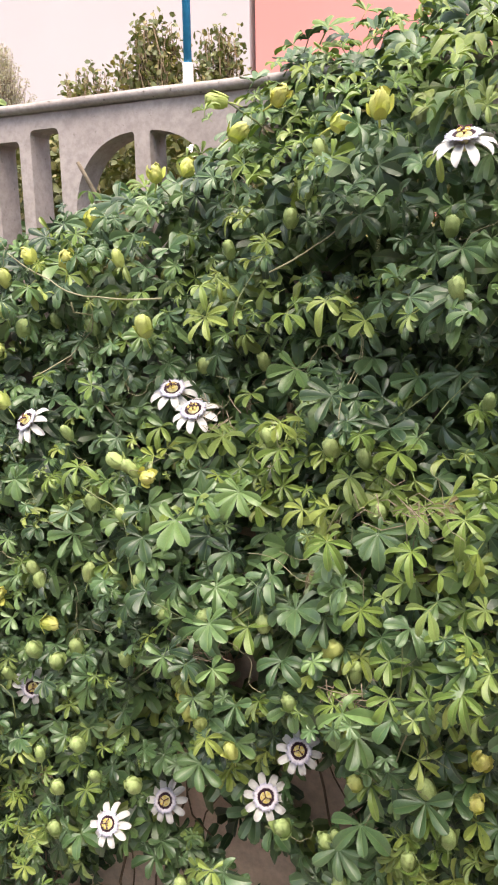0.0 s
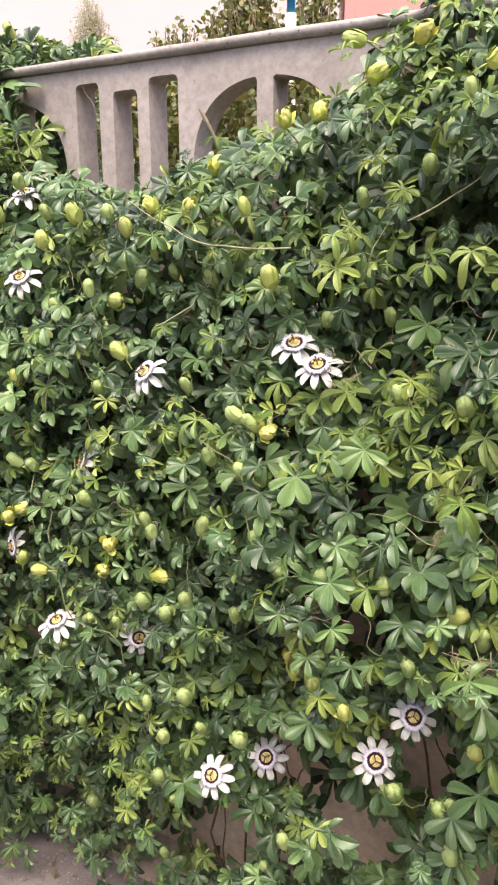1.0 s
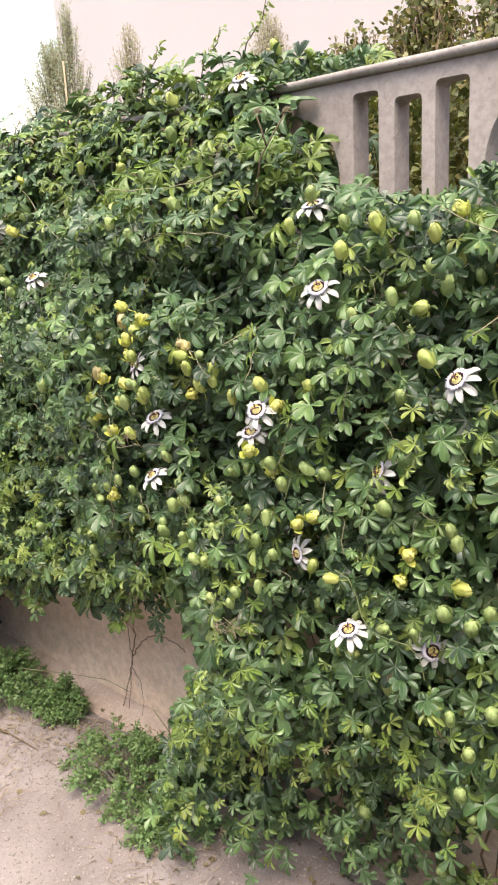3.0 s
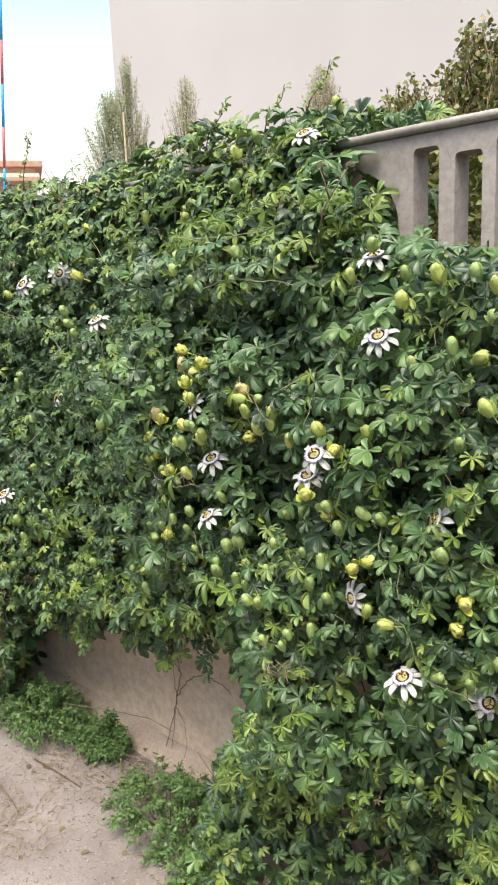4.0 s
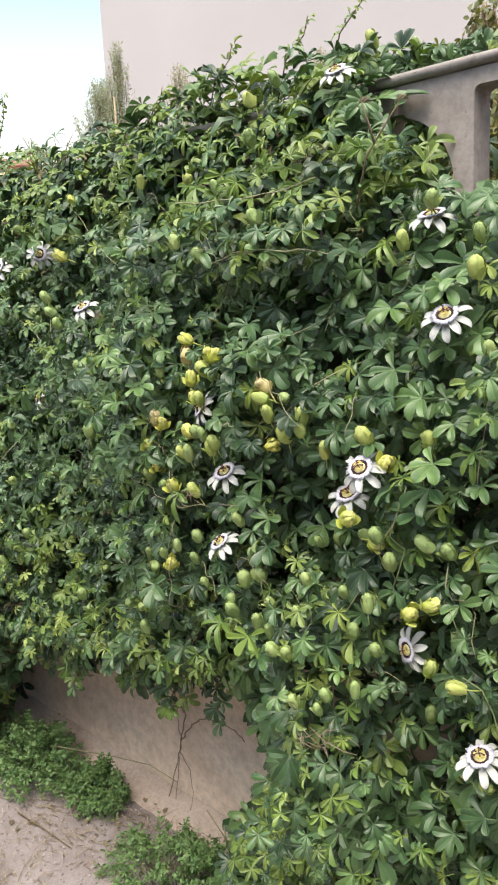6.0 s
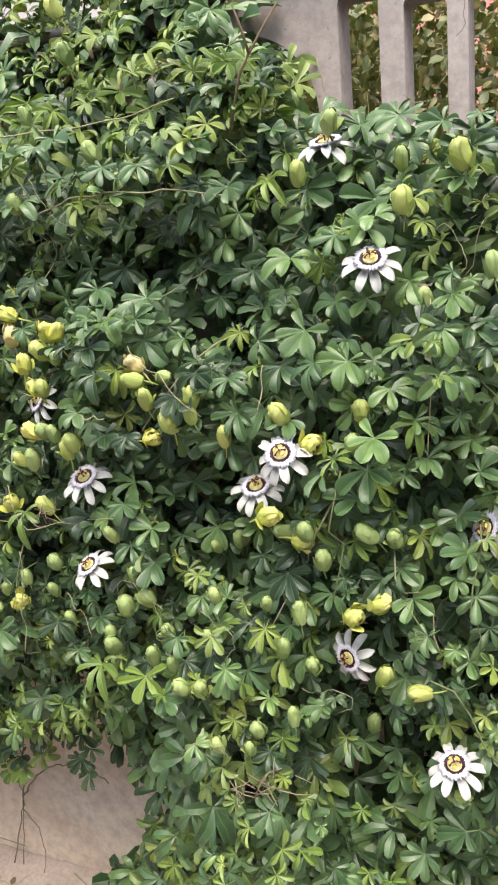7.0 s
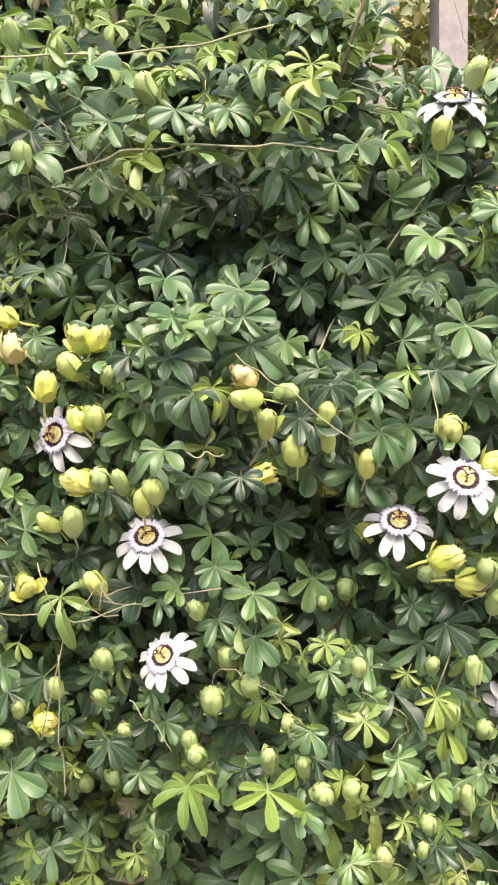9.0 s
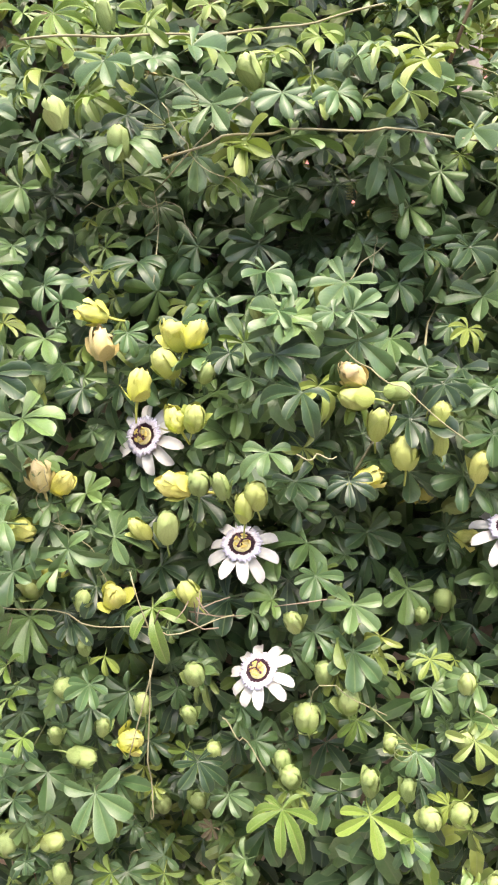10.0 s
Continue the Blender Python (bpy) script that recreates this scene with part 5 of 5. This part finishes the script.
# woody stems on the bare wall and inside the leaves
for i in range(18):
    x = RNG.uniform(-1.35, 0.2)
    pts, px, pz = [], x, RNG.uniform(0.0, 0.1)
    py = RNG.uniform(1.28, 1.37)
    while pz < 1.4:
        pts.append((px, py, pz))
        px += RNG.gauss(0, 0.03)
        py = min(1.39, max(1.22, py + RNG.gauss(0, 0.015)))
        pz += RNG.uniform(0.05, 0.1)
    tube("stem", pts, RNG.uniform(0.0018, 0.0035), 0.0012, BARK, vine, 6)
def wall_twig(line, r):
    """A dry climbing twig on the wall, crooked between its nodes."""
    pts = []
    for p, q in zip(line, line[1:]):
        for j in range(4):
            v = Vector(p).lerp(Vector(q), j / 4)
            pts.append((v.x + RNG.gauss(0, 0.0022), v.y + RNG.gauss(0, 0.002), v.z + RNG.gauss(0, 0.002)))
    tube("stem", pts + [line[-1]], r, 0.6 * r, TWIG, vine, 6)


wall_twig(((-2.24, 1.36, 0.55), (-2.234, 1.395, 0.434), (-2.228, 1.395, 0.356), (-2.219, 1.393, 0.28), (-2.241, 1.392, 0.187), (-2.268, 1.388, 0.09), (-2.30, 1.37, -0.03)), 0.0026)
wall_twig(((-2.25, 1.36, 0.5), (-2.246, 1.392, 0.40), (-2.25, 1.39, 0.30), (-2.238, 1.39, 0.2), (-2.256, 1.385, 0.10), (-2.27, 1.375, -0.03)), 0.0018)
wall_twig(((-2.235, 1.392, 0.193), (-2.196, 1.39, 0.248), (-2.152, 1.388, 0.293), (-2.11, 1.386, 0.315), (-2.066, 1.39, 0.324), (-2.007, 1.385, 0.327), (-1.944, 1.37, 0.317)), 0.0022)
wall_twig(((-2.222, 1.393, 0.29), (-2.26, 1.39, 0.33), (-2.29, 1.39, 0.375), (-2.30, 1.37, 0.45)), 0.0013)
wall_twig(((-2.25, 1.39, 0.15), (-2.21, 1.388, 0.10), (-2.19, 1.385, 0.04), (-2.2, 1.37, -0.03)), 0.0013)
for a in (((-2.72, 1.22, 0.06), (-2.5, 1.30, 0.075), (-2.34, 1.34, 0.09), (-2.2, 1.33, 0.10)), ((-1.98, 1.25, 0.16), (-1.93, 1.27, 0.08), (-1.95, 1.30, -0.02)), ((-1.86, 1.2, 0.2), (-1.9, 1.24, 0.1), (-1.84, 1.28, -0.02))):
    tube("stem", a, 0.0022, 0.0012, RUNNER, vine, 5)

# the tangle of withered twigs on the leaves
for cx, cz, n in ((-1.665, 1.135, 9), (-0.27, 0.98, 30), (-0.2, 1.26, 26), (-1.33, 0.79, 22), (-0.52, 1.365, 14), (-1.52, 1.76, 14), (-0.53, 0.99, 14)):
    cy = hedge_front(cx, cz) - 0.03
    verts, faces = [], []
    for i in range(n):
        a = RNG.uniform(0, 6.28)
        ln = RNG.uniform(0.02, 0.06)
        p = Vector((cx + RNG.gauss(0, 0.025), cy + RNG.gauss(0, 0.01), cz + RNG.gauss(0, 0.015)))
        d = Vector((math.cos(a) * ln, RNG.gauss(0, 0.012), math.sin(a) * ln * 0.6))
        bend = Vector((0, 0, RNG.uniform(-0.012, 0.012)))
        v, f = tube_data([p - d * 0.5, p + bend, p + d * 0.5], 0.0008, 0.0005, 4)
        faces += [tuple(k + len(verts) for k in q) for q in f]
        verts += v
    tagged(part("twig_tangle", mesh_from("twig_tangle", verts, faces, TWIG), None, vine, "tangle of dry grey-brown twigs"), kind="stuff")
stick = [(-0.918, 1.309, 1.779), (-0.908, 1.322, 1.75), (-0.899, 1.336, 1.72), (-0.885, 1.35, 1.67)]
tube("dead_shoot", stick, 0.0035, 0.005, TWIG, vine, 6, "pale dead shoot")
# bare shoots that rise above the leaves
for x, y, z, h in ((-1.78, 1.42, 1.97, 0.10), (-1.62, 1.40, 1.98, 0.11), (-2.9, 1.36, 1.94, 0.19), (-2.2, 1.38, 1.93, 0.08), (-1.98, 1.40, 1.97, 0.09)):
    pts = [(x, y, z - 0.05), (x + 0.03, y, z + 0.35 * h), (x + 0.09, y - 0.01, z + 0.7 * h), (x + 0.11, y - 0.02, z + h)]
    tube("shoot", pts, 0.002, 0.001, BARK, vine, 5)
    hp = Heap()
    for i in range(9):
        t = 0.3 + 0.7 * i / 8
        hp.add(COARSE[5], leaf_pose(x + 0.11 * t, y - 0.01, z + h * t, RNG.uniform(-180, 180), RNG.uniform(0.012, 0.022), (RNG.gauss(0, 0.6), -0.6, RNG.gauss(0.3, 0.5))))
    tagged(part("shoot_leaves", hp.mesh("shoot_leaves", YOUNG), None, vine, "tiny young leaves"), kind="stuff")


# bare dark twigs that stand out of the leaves: two with a few closed leaf tips, and a dense spray
TWIG_LINES = (((-1.40, 1.18, 1.66), (-1.372, 1.168, 1.733), (-1.343, 1.18, 1.78), (-1.318, 1.185, 1.812)), ((-1.358, 1.172, 1.755), (-1.365, 1.165, 1.79), (-1.372, 1.16, 1.815)))
for line in TWIG_LINES:
    tube("shoot", line, 0.0022, 0.0012, BARK, vine, 6)
    tip = Heap()
    for k in range(3):
        tip.add(COARSE[5], leaf_pose(line[-1][0] + 0.003 * (k - 1), line[-1][1], line[-1][2] + 0.002, -90 + 25 * (k - 1), 0.013, (0.3 * (k - 1), -1.0, 0.1)))
    tagged(part("shoot_leaves", tip.mesh("shoot_leaves", DRY), None, vine, "dark closed leaf tips"), kind="stuff")
for k in range(16):
    x, z = -2.62 + RNG.gauss(0, 0.05), 1.86
    e = Vector((x + RNG.uniform(-0.06, 0.12), 1.36 + RNG.gauss(0, 0.03), RNG.uniform(1.92, 1.99)))
    tube("shoot", [(x, 1.36, z), Vector((x, 1.36, z)).lerp(e, 0.5) + Vector((RNG.gauss(0, 0.015), 0, 0.01)), e], 0.0018, 0.001, BARK, vine, 4)


# ---- weeds at the wall's foot ----
def blade(width):
    """A small pointed leaf of unit length with a folded midrib."""
    v = [(0, 0, 0), (-width, 0.35, 0.06), (0, 0.4, 0.0), (width, 0.35, 0.06), (-0.7 * width, 0.75, 0.02), (0, 0.78, -0.04), (0.7 * width, 0.75, 0.02), (0, 1.0, -0.12)]
    f = [(0, 2, 1), (0, 3, 2), (1, 2, 5, 4), (2, 3, 6, 5), (4, 5, 7), (5, 6, 7)]
    uv = [(0, 0), (1, 0.35), (0, 0.4), (1, 0.35), (1, 0.75), (0, 0.78), (1, 0.75), (0, 1)]
    return np.array(v, dtype=float), f, np.array(uv, dtype=float)


BLADE, ROUND, NEEDLE = blade(0.2), blade(0.34), blade(0.06)


def any_pose(p, size, up=0.3):
    n = Vector((RNG.gauss(0, 1), RNG.gauss(0, 1), RNG.gauss(up, 1))).normalized()
    a = Vector((RNG.gauss(0, 1), RNG.gauss(0, 1), RNG.gauss(0, 1)))
    a = (a - n * a.dot(n)).normalized()
    m = Matrix((a.cross(n), a, n)).transposed().to_4x4()
    return Matrix.Translation(p) @ m @ Matrix.Diagonal((size, size, size, 1))


def weed_clump(x, y, rx, ry, h, count):
    root = tagged(new("weed_clump"), "low bushy green weed growing at the foot of the wall", "weed", "weeds along the wall")
    root.location = (x, y, -0.04)
    hp, verts, faces = Heap(), [], []
    for i in range(count):
        a, q = RNG.uniform(0, 6.28), RNG.random() ** 0.5
        e = Vector((rx * q * math.cos(a), ry * q * math.sin(a), h * (1 - 0.8 * q * q) * RNG.uniform(0.25, 1.25)))
        b = Vector((e.x * 0.3, e.y * 0.3, 0))
        mid = (b + e) / 2 + Vector((0, 0, 0.25 * h))
        v, f = tube_data([b, mid, e], 0.0012, 0.0007, 4)
        faces += [tuple(k + len(verts) for k in w) for w in f]
        verts += v
        for j in range(26):
            t = 0.35 + 0.65 * j / 25
            p = mid.lerp(e, (t - 0.35) / 0.65) + Vector((RNG.gauss(0, 0.008), RNG.gauss(0, 0.008), RNG.gauss(0, 0.006)))
            hp.add((BLADE, ROUND, COARSE[j % 8], BLADE)[j % 4], any_pose(p, RNG.uniform(0.008, 0.017), 1.2))
    tagged(part("leafage", hp.mesh("leafage", WEED), None, root, "small divided green leaves"), kind="stuff")
    tagged(part("stalk_tuft", mesh_from("stalk_tuft", verts, faces, STEM), None, root), kind="stuff")


weed_clump(-2.78, 1.18, 0.27, 0.17, 0.17, 150)
weed_clump(-2.48, 1.23, 0.14, 0.10, 0.13, 90)
weed_clump(-2.00, 1.14, 0.28, 0.19, 0.16, 105)
weed_clump(-1.78, 1.07, 0.20, 0.13, 0.07, 45)
weed_clump(-3.3, 1.2, 0.3, 0.15, 0.2, 120)
weed_clump(-2.85, 0.86, 0.10, 0.07, 0.07, 30)


def dry_tuft(x, y, reach, count):
    """Flattened dry grass on the ground."""
    verts, faces = [], []
    for i in range(count):
        a, q = RNG.uniform(0, 6.28), reach * RNG.random() ** 0.7
        p = Vector((x + q * math.cos(a), y + 0.7 * q * math.sin(a), -0.036))
        b = a + RNG.gauss(0, 1.0)
        d = Vector((math.cos(b), math.sin(b), 0)) * RNG.uniform(0.02, 0.07)
        v, f = tube_data([p, p + d * 0.5 + Vector((0, 0, RNG.uniform(0.002, 0.018))), p + d + Vector((0, 0, RNG.uniform(0.0, 0.012)))], 0.0011, 0.0005, 3)
        faces += [tuple(k + len(verts) for k in w) for w in f]
        verts += v
    tagged(part("dry_grass", mesh_from("dry_grass", verts, faces, STRAW)), "flattened straw-coloured dry grass lying on the path", "dry grass", "dry grass on the path", kind="stuff")


dry_tuft(-2.38, 0.80, 0.20, 240)
dry_tuft(-2.5, 1.12, 0.26, 200)
dry_tuft(-2.1, 1.22, 0.24, 180)
dry_tuft(-1.7, 1.02, 0.25, 150)
for a in (((-2.70, 0.86, -0.033), (-2.58, 0.87, -0.02), (-2.47, 0.86, -0.03), (-2.38, 0.84, -0.028)), ((-2.62, 1.03, -0.034), (-2.5, 1.04, -0.03), (-2.36, 1.05, -0.034))):
    fallen = tube("fallen_twig", a, 0.0028, 0.0014, BARK, None, 6)
    tagged(fallen, "thin dark dead twig lying on the path", "twig", "fallen twigs")


def litter():
    """Withered leaves, bits of straw and gravel on the ground."""
    hp = Heap()
    for i in range(700):
        x = RNG.uniform(-3.4, -0.6)
        y = 1.36 - abs(RNG.gauss(0, 0.22))
        hp.add(RNG.choice((BLADE, NEEDLE, NEEDLE, ROUND)), Matrix.Translation((x, y, -0.034)) @ Matrix.Rotation(RNG.uniform(0, 6.28), 4, "Z") @ Matrix.Rotation(RNG.gauss(0, 0.25), 4, "X") @ Matrix.Diagonal((*[RNG.uniform(0.008, 0.028)] * 3, 1)))
    tagged(part("leaf_litter", hp.mesh("leaf_litter", DRY)), "dry brown leaves and straw lying on the path", "leaf litter", kind="stuff")
    verts, faces = [], []
    ico = bmesh.new()
    bmesh.ops.create_icosphere(ico, subdivisions=1, radius=1)
    iv, jf = [v.co.copy() for v in ico.verts], [tuple(v.index for v in q.verts) for q in ico.faces]
    ico.free()
    for i in range(15000):
        x, y = RNG.uniform(-3.8, -0.4), RNG.uniform(0.3, 1.4)
        s = RNG.uniform(0.0012, 0.0045) * (2.0 if RNG.random() < 0.03 else 1.0)
        o = len(verts)
        k = Vector((RNG.uniform(0.7, 1.3), RNG.uniform(0.7, 1.3), RNG.uniform(0.4, 0.8)))
        verts += [(x + v.x * s * k.x, y + v.y * s * k.y, -0.04 + 0.2 * s + v.z * s * k.z) for v in iv]
        faces += [tuple(q + o for q in w) for w in jf]
    tagged(part("gravel", mesh_from("gravel", verts, faces, PEBBLE, smooth_faces=False)), "fine beige gravel scattered on the path", "gravel", kind="stuff")


litter()


# ---- behind the wall ----
def shrub(x, y, top, width, count, label):
    root = tagged(new("shrub"), label, "shrub", "shrubs behind the wall")
    root.location = (x, y, -0.04)
    hp, verts, faces = Heap(), [], []
    for i in range(count):
        a, q = RNG.uniform(0, 6.28), RNG.random() ** 0.6
        hgt = top * (1 - 0.62 * RNG.random() ** 1.7) * (1 - 0.2 * q * q)
        e = Vector((width * q * math.cos(a), width * q * math.sin(a), hgt))
        b = Vector((e.x * 0.35, e.y * 0.35, max(0.0, hgt - RNG.uniform(0.6, 1.3))))
        mid = (b + e) / 2 + Vector((RNG.gauss(0, 0.05), RNG.gauss(0, 0.05), 0))
        v, f = tube_data([b, mid, e], 0.012, 0.004, 4)
        faces += [tuple(k + len(verts) for k in w) for w in f]
        verts += v
        for j in range(38):
            p = b.lerp(e, 0.3 + 0.7 * j / 37) + Vector((RNG.gauss(0, 0.045), RNG.gauss(0, 0.045), RNG.gauss(0, 0.045)))
            hp.add(ROUND, any_pose(p, RNG.uniform(0.032, 0.068), 0.5))
    trunk = [(0, 0, 0), (0.02, 0.01, 0.5), (-0.02, 0, 1.1), (0.03, 0.02, 0.75 * top)]
    tube("trunk", trunk, 0.06, 0.02, BARK, root, 8)
    tagged(part("branchwork", mesh_from("branchwork", verts, faces, BARK), None, root), kind="stuff")
    tagged(part("crown", hp.mesh("crown", SHRUB), None, root, "small dark and yellowish leaves with gaps"), kind="stuff")


shrub(-3.55, 6.0, 3.66, 0.42, 380, "upright shrub with small dark green and yellowish leaves")
shrub(-4.3, 6.1, 3.40, 0.42, 330, "rounded shrub with small green and yellowish leaves")
shrub(-2.95, 6.0, 3.48, 0.34, 280, "slender shrub with small green and yellowish leaves")


def low_shrub(x, y, top, width):
    root = tagged(new("low_shrub"), "dense low shrub with small yellowish green leaves behind the wall", "shrub", "low shrubs behind the wall")
    root.location = (x, y, -0.04)
    hp = Heap()
    for i in range(9500):
        a, q, h = RNG.uniform(0, 6.28), RNG.random() ** 0.45, 1 - 0.75 * RNG.random() ** 1.3
        w = width * (1 - 0.35 * h ** 4) * (0.85 + 0.3 * noise.noise(Vector((x + math.cos(a) * 2, h * 4, math.sin(a) * 2))))
        p = Vector((w * q * math.cos(a), w * q * math.sin(a), top * h * (1 - 0.06 * q)))
        hp.add(ROUND if i % 3 else BLADE, any_pose(p, RNG.uniform(0.022, 0.044), 0.6))
    verts, faces = [], []
    for i in range(22):
        a = RNG.uniform(0, 6.28)
        e = Vector((width * math.cos(a) * RNG.random(), width * math.sin(a) * RNG.random(), top * RNG.uniform(0.7, 1.0)))
        v, f = tube_data([(e.x * 0.1, e.y * 0.1, 0), (e.x * 0.6 + RNG.gauss(0, 0.06), e.y * 0.6, e.z * 0.5), (e.x * 0.75, e.y * 0.8, e.z * 0.8), e], 0.003, 0.001, 4)
        faces += [tuple(k + len(verts) for k in w) for w in f]
        verts += v
    tagged(part("branchwork", mesh_from("branchwork", verts, faces, BARK), None, root), kind="stuff")
    tagged(part("crown", hp.mesh("crown", SHRUB), None, root, "small dark and yellowish leaves"), kind="stuff")


for x, top in ((-4.0, 2.20), (-3.3, 2.18), (-2.65, 2.21), (-2.05, 2.19), (-1.45, 2.22), (-0.85, 2.2), (-0.2, 2.18)):
    low_shrub(x, 2.45, top, 0.48)
for x in (-3.4, -2.6, -1.8, -1.0):
    low_shrub(x, 3.35, 2.42, 0.55)


def feathery_tree(x, y, top, width, count, mat=FEATHER, low=0.45):
    """A young tree of thin upright branches, clothed in small soft leaves that thin out to single wisps at the rim."""
    root = tagged(new("feathery_tree"), "soft grey-green feathery young tree behind the wall", "tree", "young trees behind the wall")
    root.location = (x, y, -0.04)
    hp, verts, faces = Heap(), [], []
    for i in range(count):
        h = low + (1 - low) * RNG.random() ** 0.9
        w = width * min(1.0, ((1 - h) / (1 - low)) * 2.4 + 0.1) ** 0.8
        a, q = RNG.uniform(0, 6.28), RNG.random() ** 0.5
        e = Vector((w * q * math.cos(a), w * q * math.sin(a), top * h * (1 + 0.03 * RNG.gauss(0, 1) * (1 - h))))
        b = Vector((e.x * 0.55, e.y * 0.55, e.z - RNG.uniform(0.25, 0.45)))
        v, f = tube_data([b, (b + e) / 2 + Vector((RNG.gauss(0, 0.01), 0, 0)), e], 0.003, 0.0012, 3)
        faces += [tuple(k + len(verts) for k in g) for g in f]
        verts += v
        for j in range(26):
            p = b.lerp(e, 0.15 + 0.85 * j / 25) + Vector((RNG.gauss(0, 0.014), RNG.gauss(0, 0.014), RNG.gauss(0, 0.01)))
            hp.add(BLADE, any_pose(p, RNG.uniform(0.014, 0.032), 0.8))
    tube("trunk", [(0, 0, 0), (0.02, 0, top * 0.5), (0, 0, top * 0.93)], 0.03, 0.004, BARK, root, 8)
    tagged(part("branchwork", mesh_from("branchwork", verts, faces, TWIG), None, root), kind="stuff")
    tagged(part("crown", hp.mesh("crown", mat), None, root, "fine soft sprays of small leaves"), kind="stuff")


def stake():
    root = tagged(new("garden_stake"), "thin pale wooden stake beside a young tree", "stake")
    root.location = (-5.71, 4.0, -0.04)
    tube("shaft", [(0, 0, 0), (0.01, 0, 1.6), (0.02, 0, 3.06)], 0.008, 0.007, STRAW, root, 8)


stake()
feathery_tree(-6.90, 5.0, 3.93, 0.24, 260, low=0.55)
feathery_tree(-7.32, 5.1, 3.70, 0.50, 620, low=0.5)
feathery_tree(-7.13, 6.0, 3.95, 0.32, 190, HAZED, 0.65)
feathery_tree(-5.19, 6.0, 3.64, 0.36, 420, HAZED, 0.6)


def garden_pole():
    root = tagged(new("garden_pole"), "thin metal pole, white below and blue above", "pole")
    root.location = (-1.6, 3.0, -0.04)
    tube("lower_section", [(0, 0, 0), (0, 0, 1.2), (0, 0, 2.42)], 0.021, 0.021, WHITE, root, 14, "white painted")
    tube("upper_section", [(0, 0, 2.42), (0, 0, 3.2), (0, 0, 4.2)], 0.0165, 0.0165, BLUE, root, 14, "blue painted")


garden_pole()


def pinwheel_pole():
    root = tagged(new("garden_windmill"), "tall striped red and blue pole with a purple pinwheel on top", "windmill")
    root.location = (-19.1, 10.0, -0.04)
    root.rotation_euler = (0, radians(9.1), 0)
    z, i = 0.0, 0
    while z < 9.0:
        h = 0.95
        tube("stripe", [(0, 0, z), (0, 0, z + h * 0.5), (0, 0, min(9.0, z + h))], 0.036, 0.036, (BLUE, RED)[i % 2], root, 10)
        z, i = z + h, i + 1
    for angle, length in ((11, 1.3), (101, 0.35), (191, 1.2), (281, 0.9)):
        bm = bmesh.new()
        box(bm, 0.05, length, -0.015, 0.015, -0.07, 0.07)
        for v in bm.verts:
            if v.co.x > 0.3:
                v.co.z *= 1.5
                v.co.y += 0.08 * (1 if v.co.z > 0 else -1)
        b = part("blade", bm, PINWHEEL, root, bevel=0.01)
        b.matrix_basis = Matrix.Translation((0, -0.06, 9.02)) @ Matrix.Rotation(radians(angle), 4, "Y")
    bm = bmesh.new()
    bmesh.ops.create_cone(bm, cap_ends=True, segments=16, radius1=0.08, radius2=0.05, depth=0.08, matrix=Matrix.Translation((0, -0.08, 9.02)) @ Matrix.Rotation(radians(90), 4, "X"))
    part("hub", bm, PINWHEEL, root)


pinwheel_pole()


def house(name, label, x0, x1, y0, y1, h, wall_mat, roof_mat, windows=()):
    root = tagged(new(name), label, "building")
    root.location = (x0, y0, -0.04)
    bm = box(bmesh.new(), 0, x1 - x0, 0, y1 - y0, 0, h)
    part("wall", bm, wall_mat, root, bevel=0.02)
    bm = box(bmesh.new(), -0.25, x1 - x0 + 0.25, -0.25, y1 - y0 + 0.25, h + 0.004, h + 0.22)
    part("roof", bm, roof_mat, root, bevel=0.03)
    for x, z in windows:
        w = part("window", box(bmesh.new(), x - 0.6, x + 0.6, -0.06, 0.02, z, z + 1.4), WHITE, root, bevel=0.01)
        part("pane", box(bmesh.new(), x - 0.5, x + 0.5, -0.075, -0.062, z + 0.1, z + 1.3), PANE, w)
    return root


house("apartment_house", "large plain apartment house with pale pinkish plaster", -16.3, -5.4, 12, 21, 14.5, FACADE, FACADE)
house("pink_house", "plain house with salmon pink plaster", -5.31, 7.0, 12.0, 20, 9.5, PINK, PINK)
far = house("far_house", "distant pale cream house with terracotta roofs", -28.18, -22.18, 9.84, 15.84, 5.95, CREAM_WALL, TILES)
far.rotation_euler = (0, 0, radians(60))
canopy = box(bmesh.new(), -0.3, 6.1, -1.2, -0.01, 5.35, 5.5)
for v in canopy.verts:
    v.co.z += 0.25 * (v.co.y + 1.2)
part("canopy", canopy, TILES, far, "sloping terracotta roof", bevel=0.02)
window = part("window", box(bmesh.new(), 2.1, 2.9, -0.05, 0.02, 5.62, 5.88), WHITE, far, bevel=0.01)
part("pane", box(bmesh.new(), 2.15, 2.85, -0.065, -0.052, 5.65, 5.85), PANE, window)
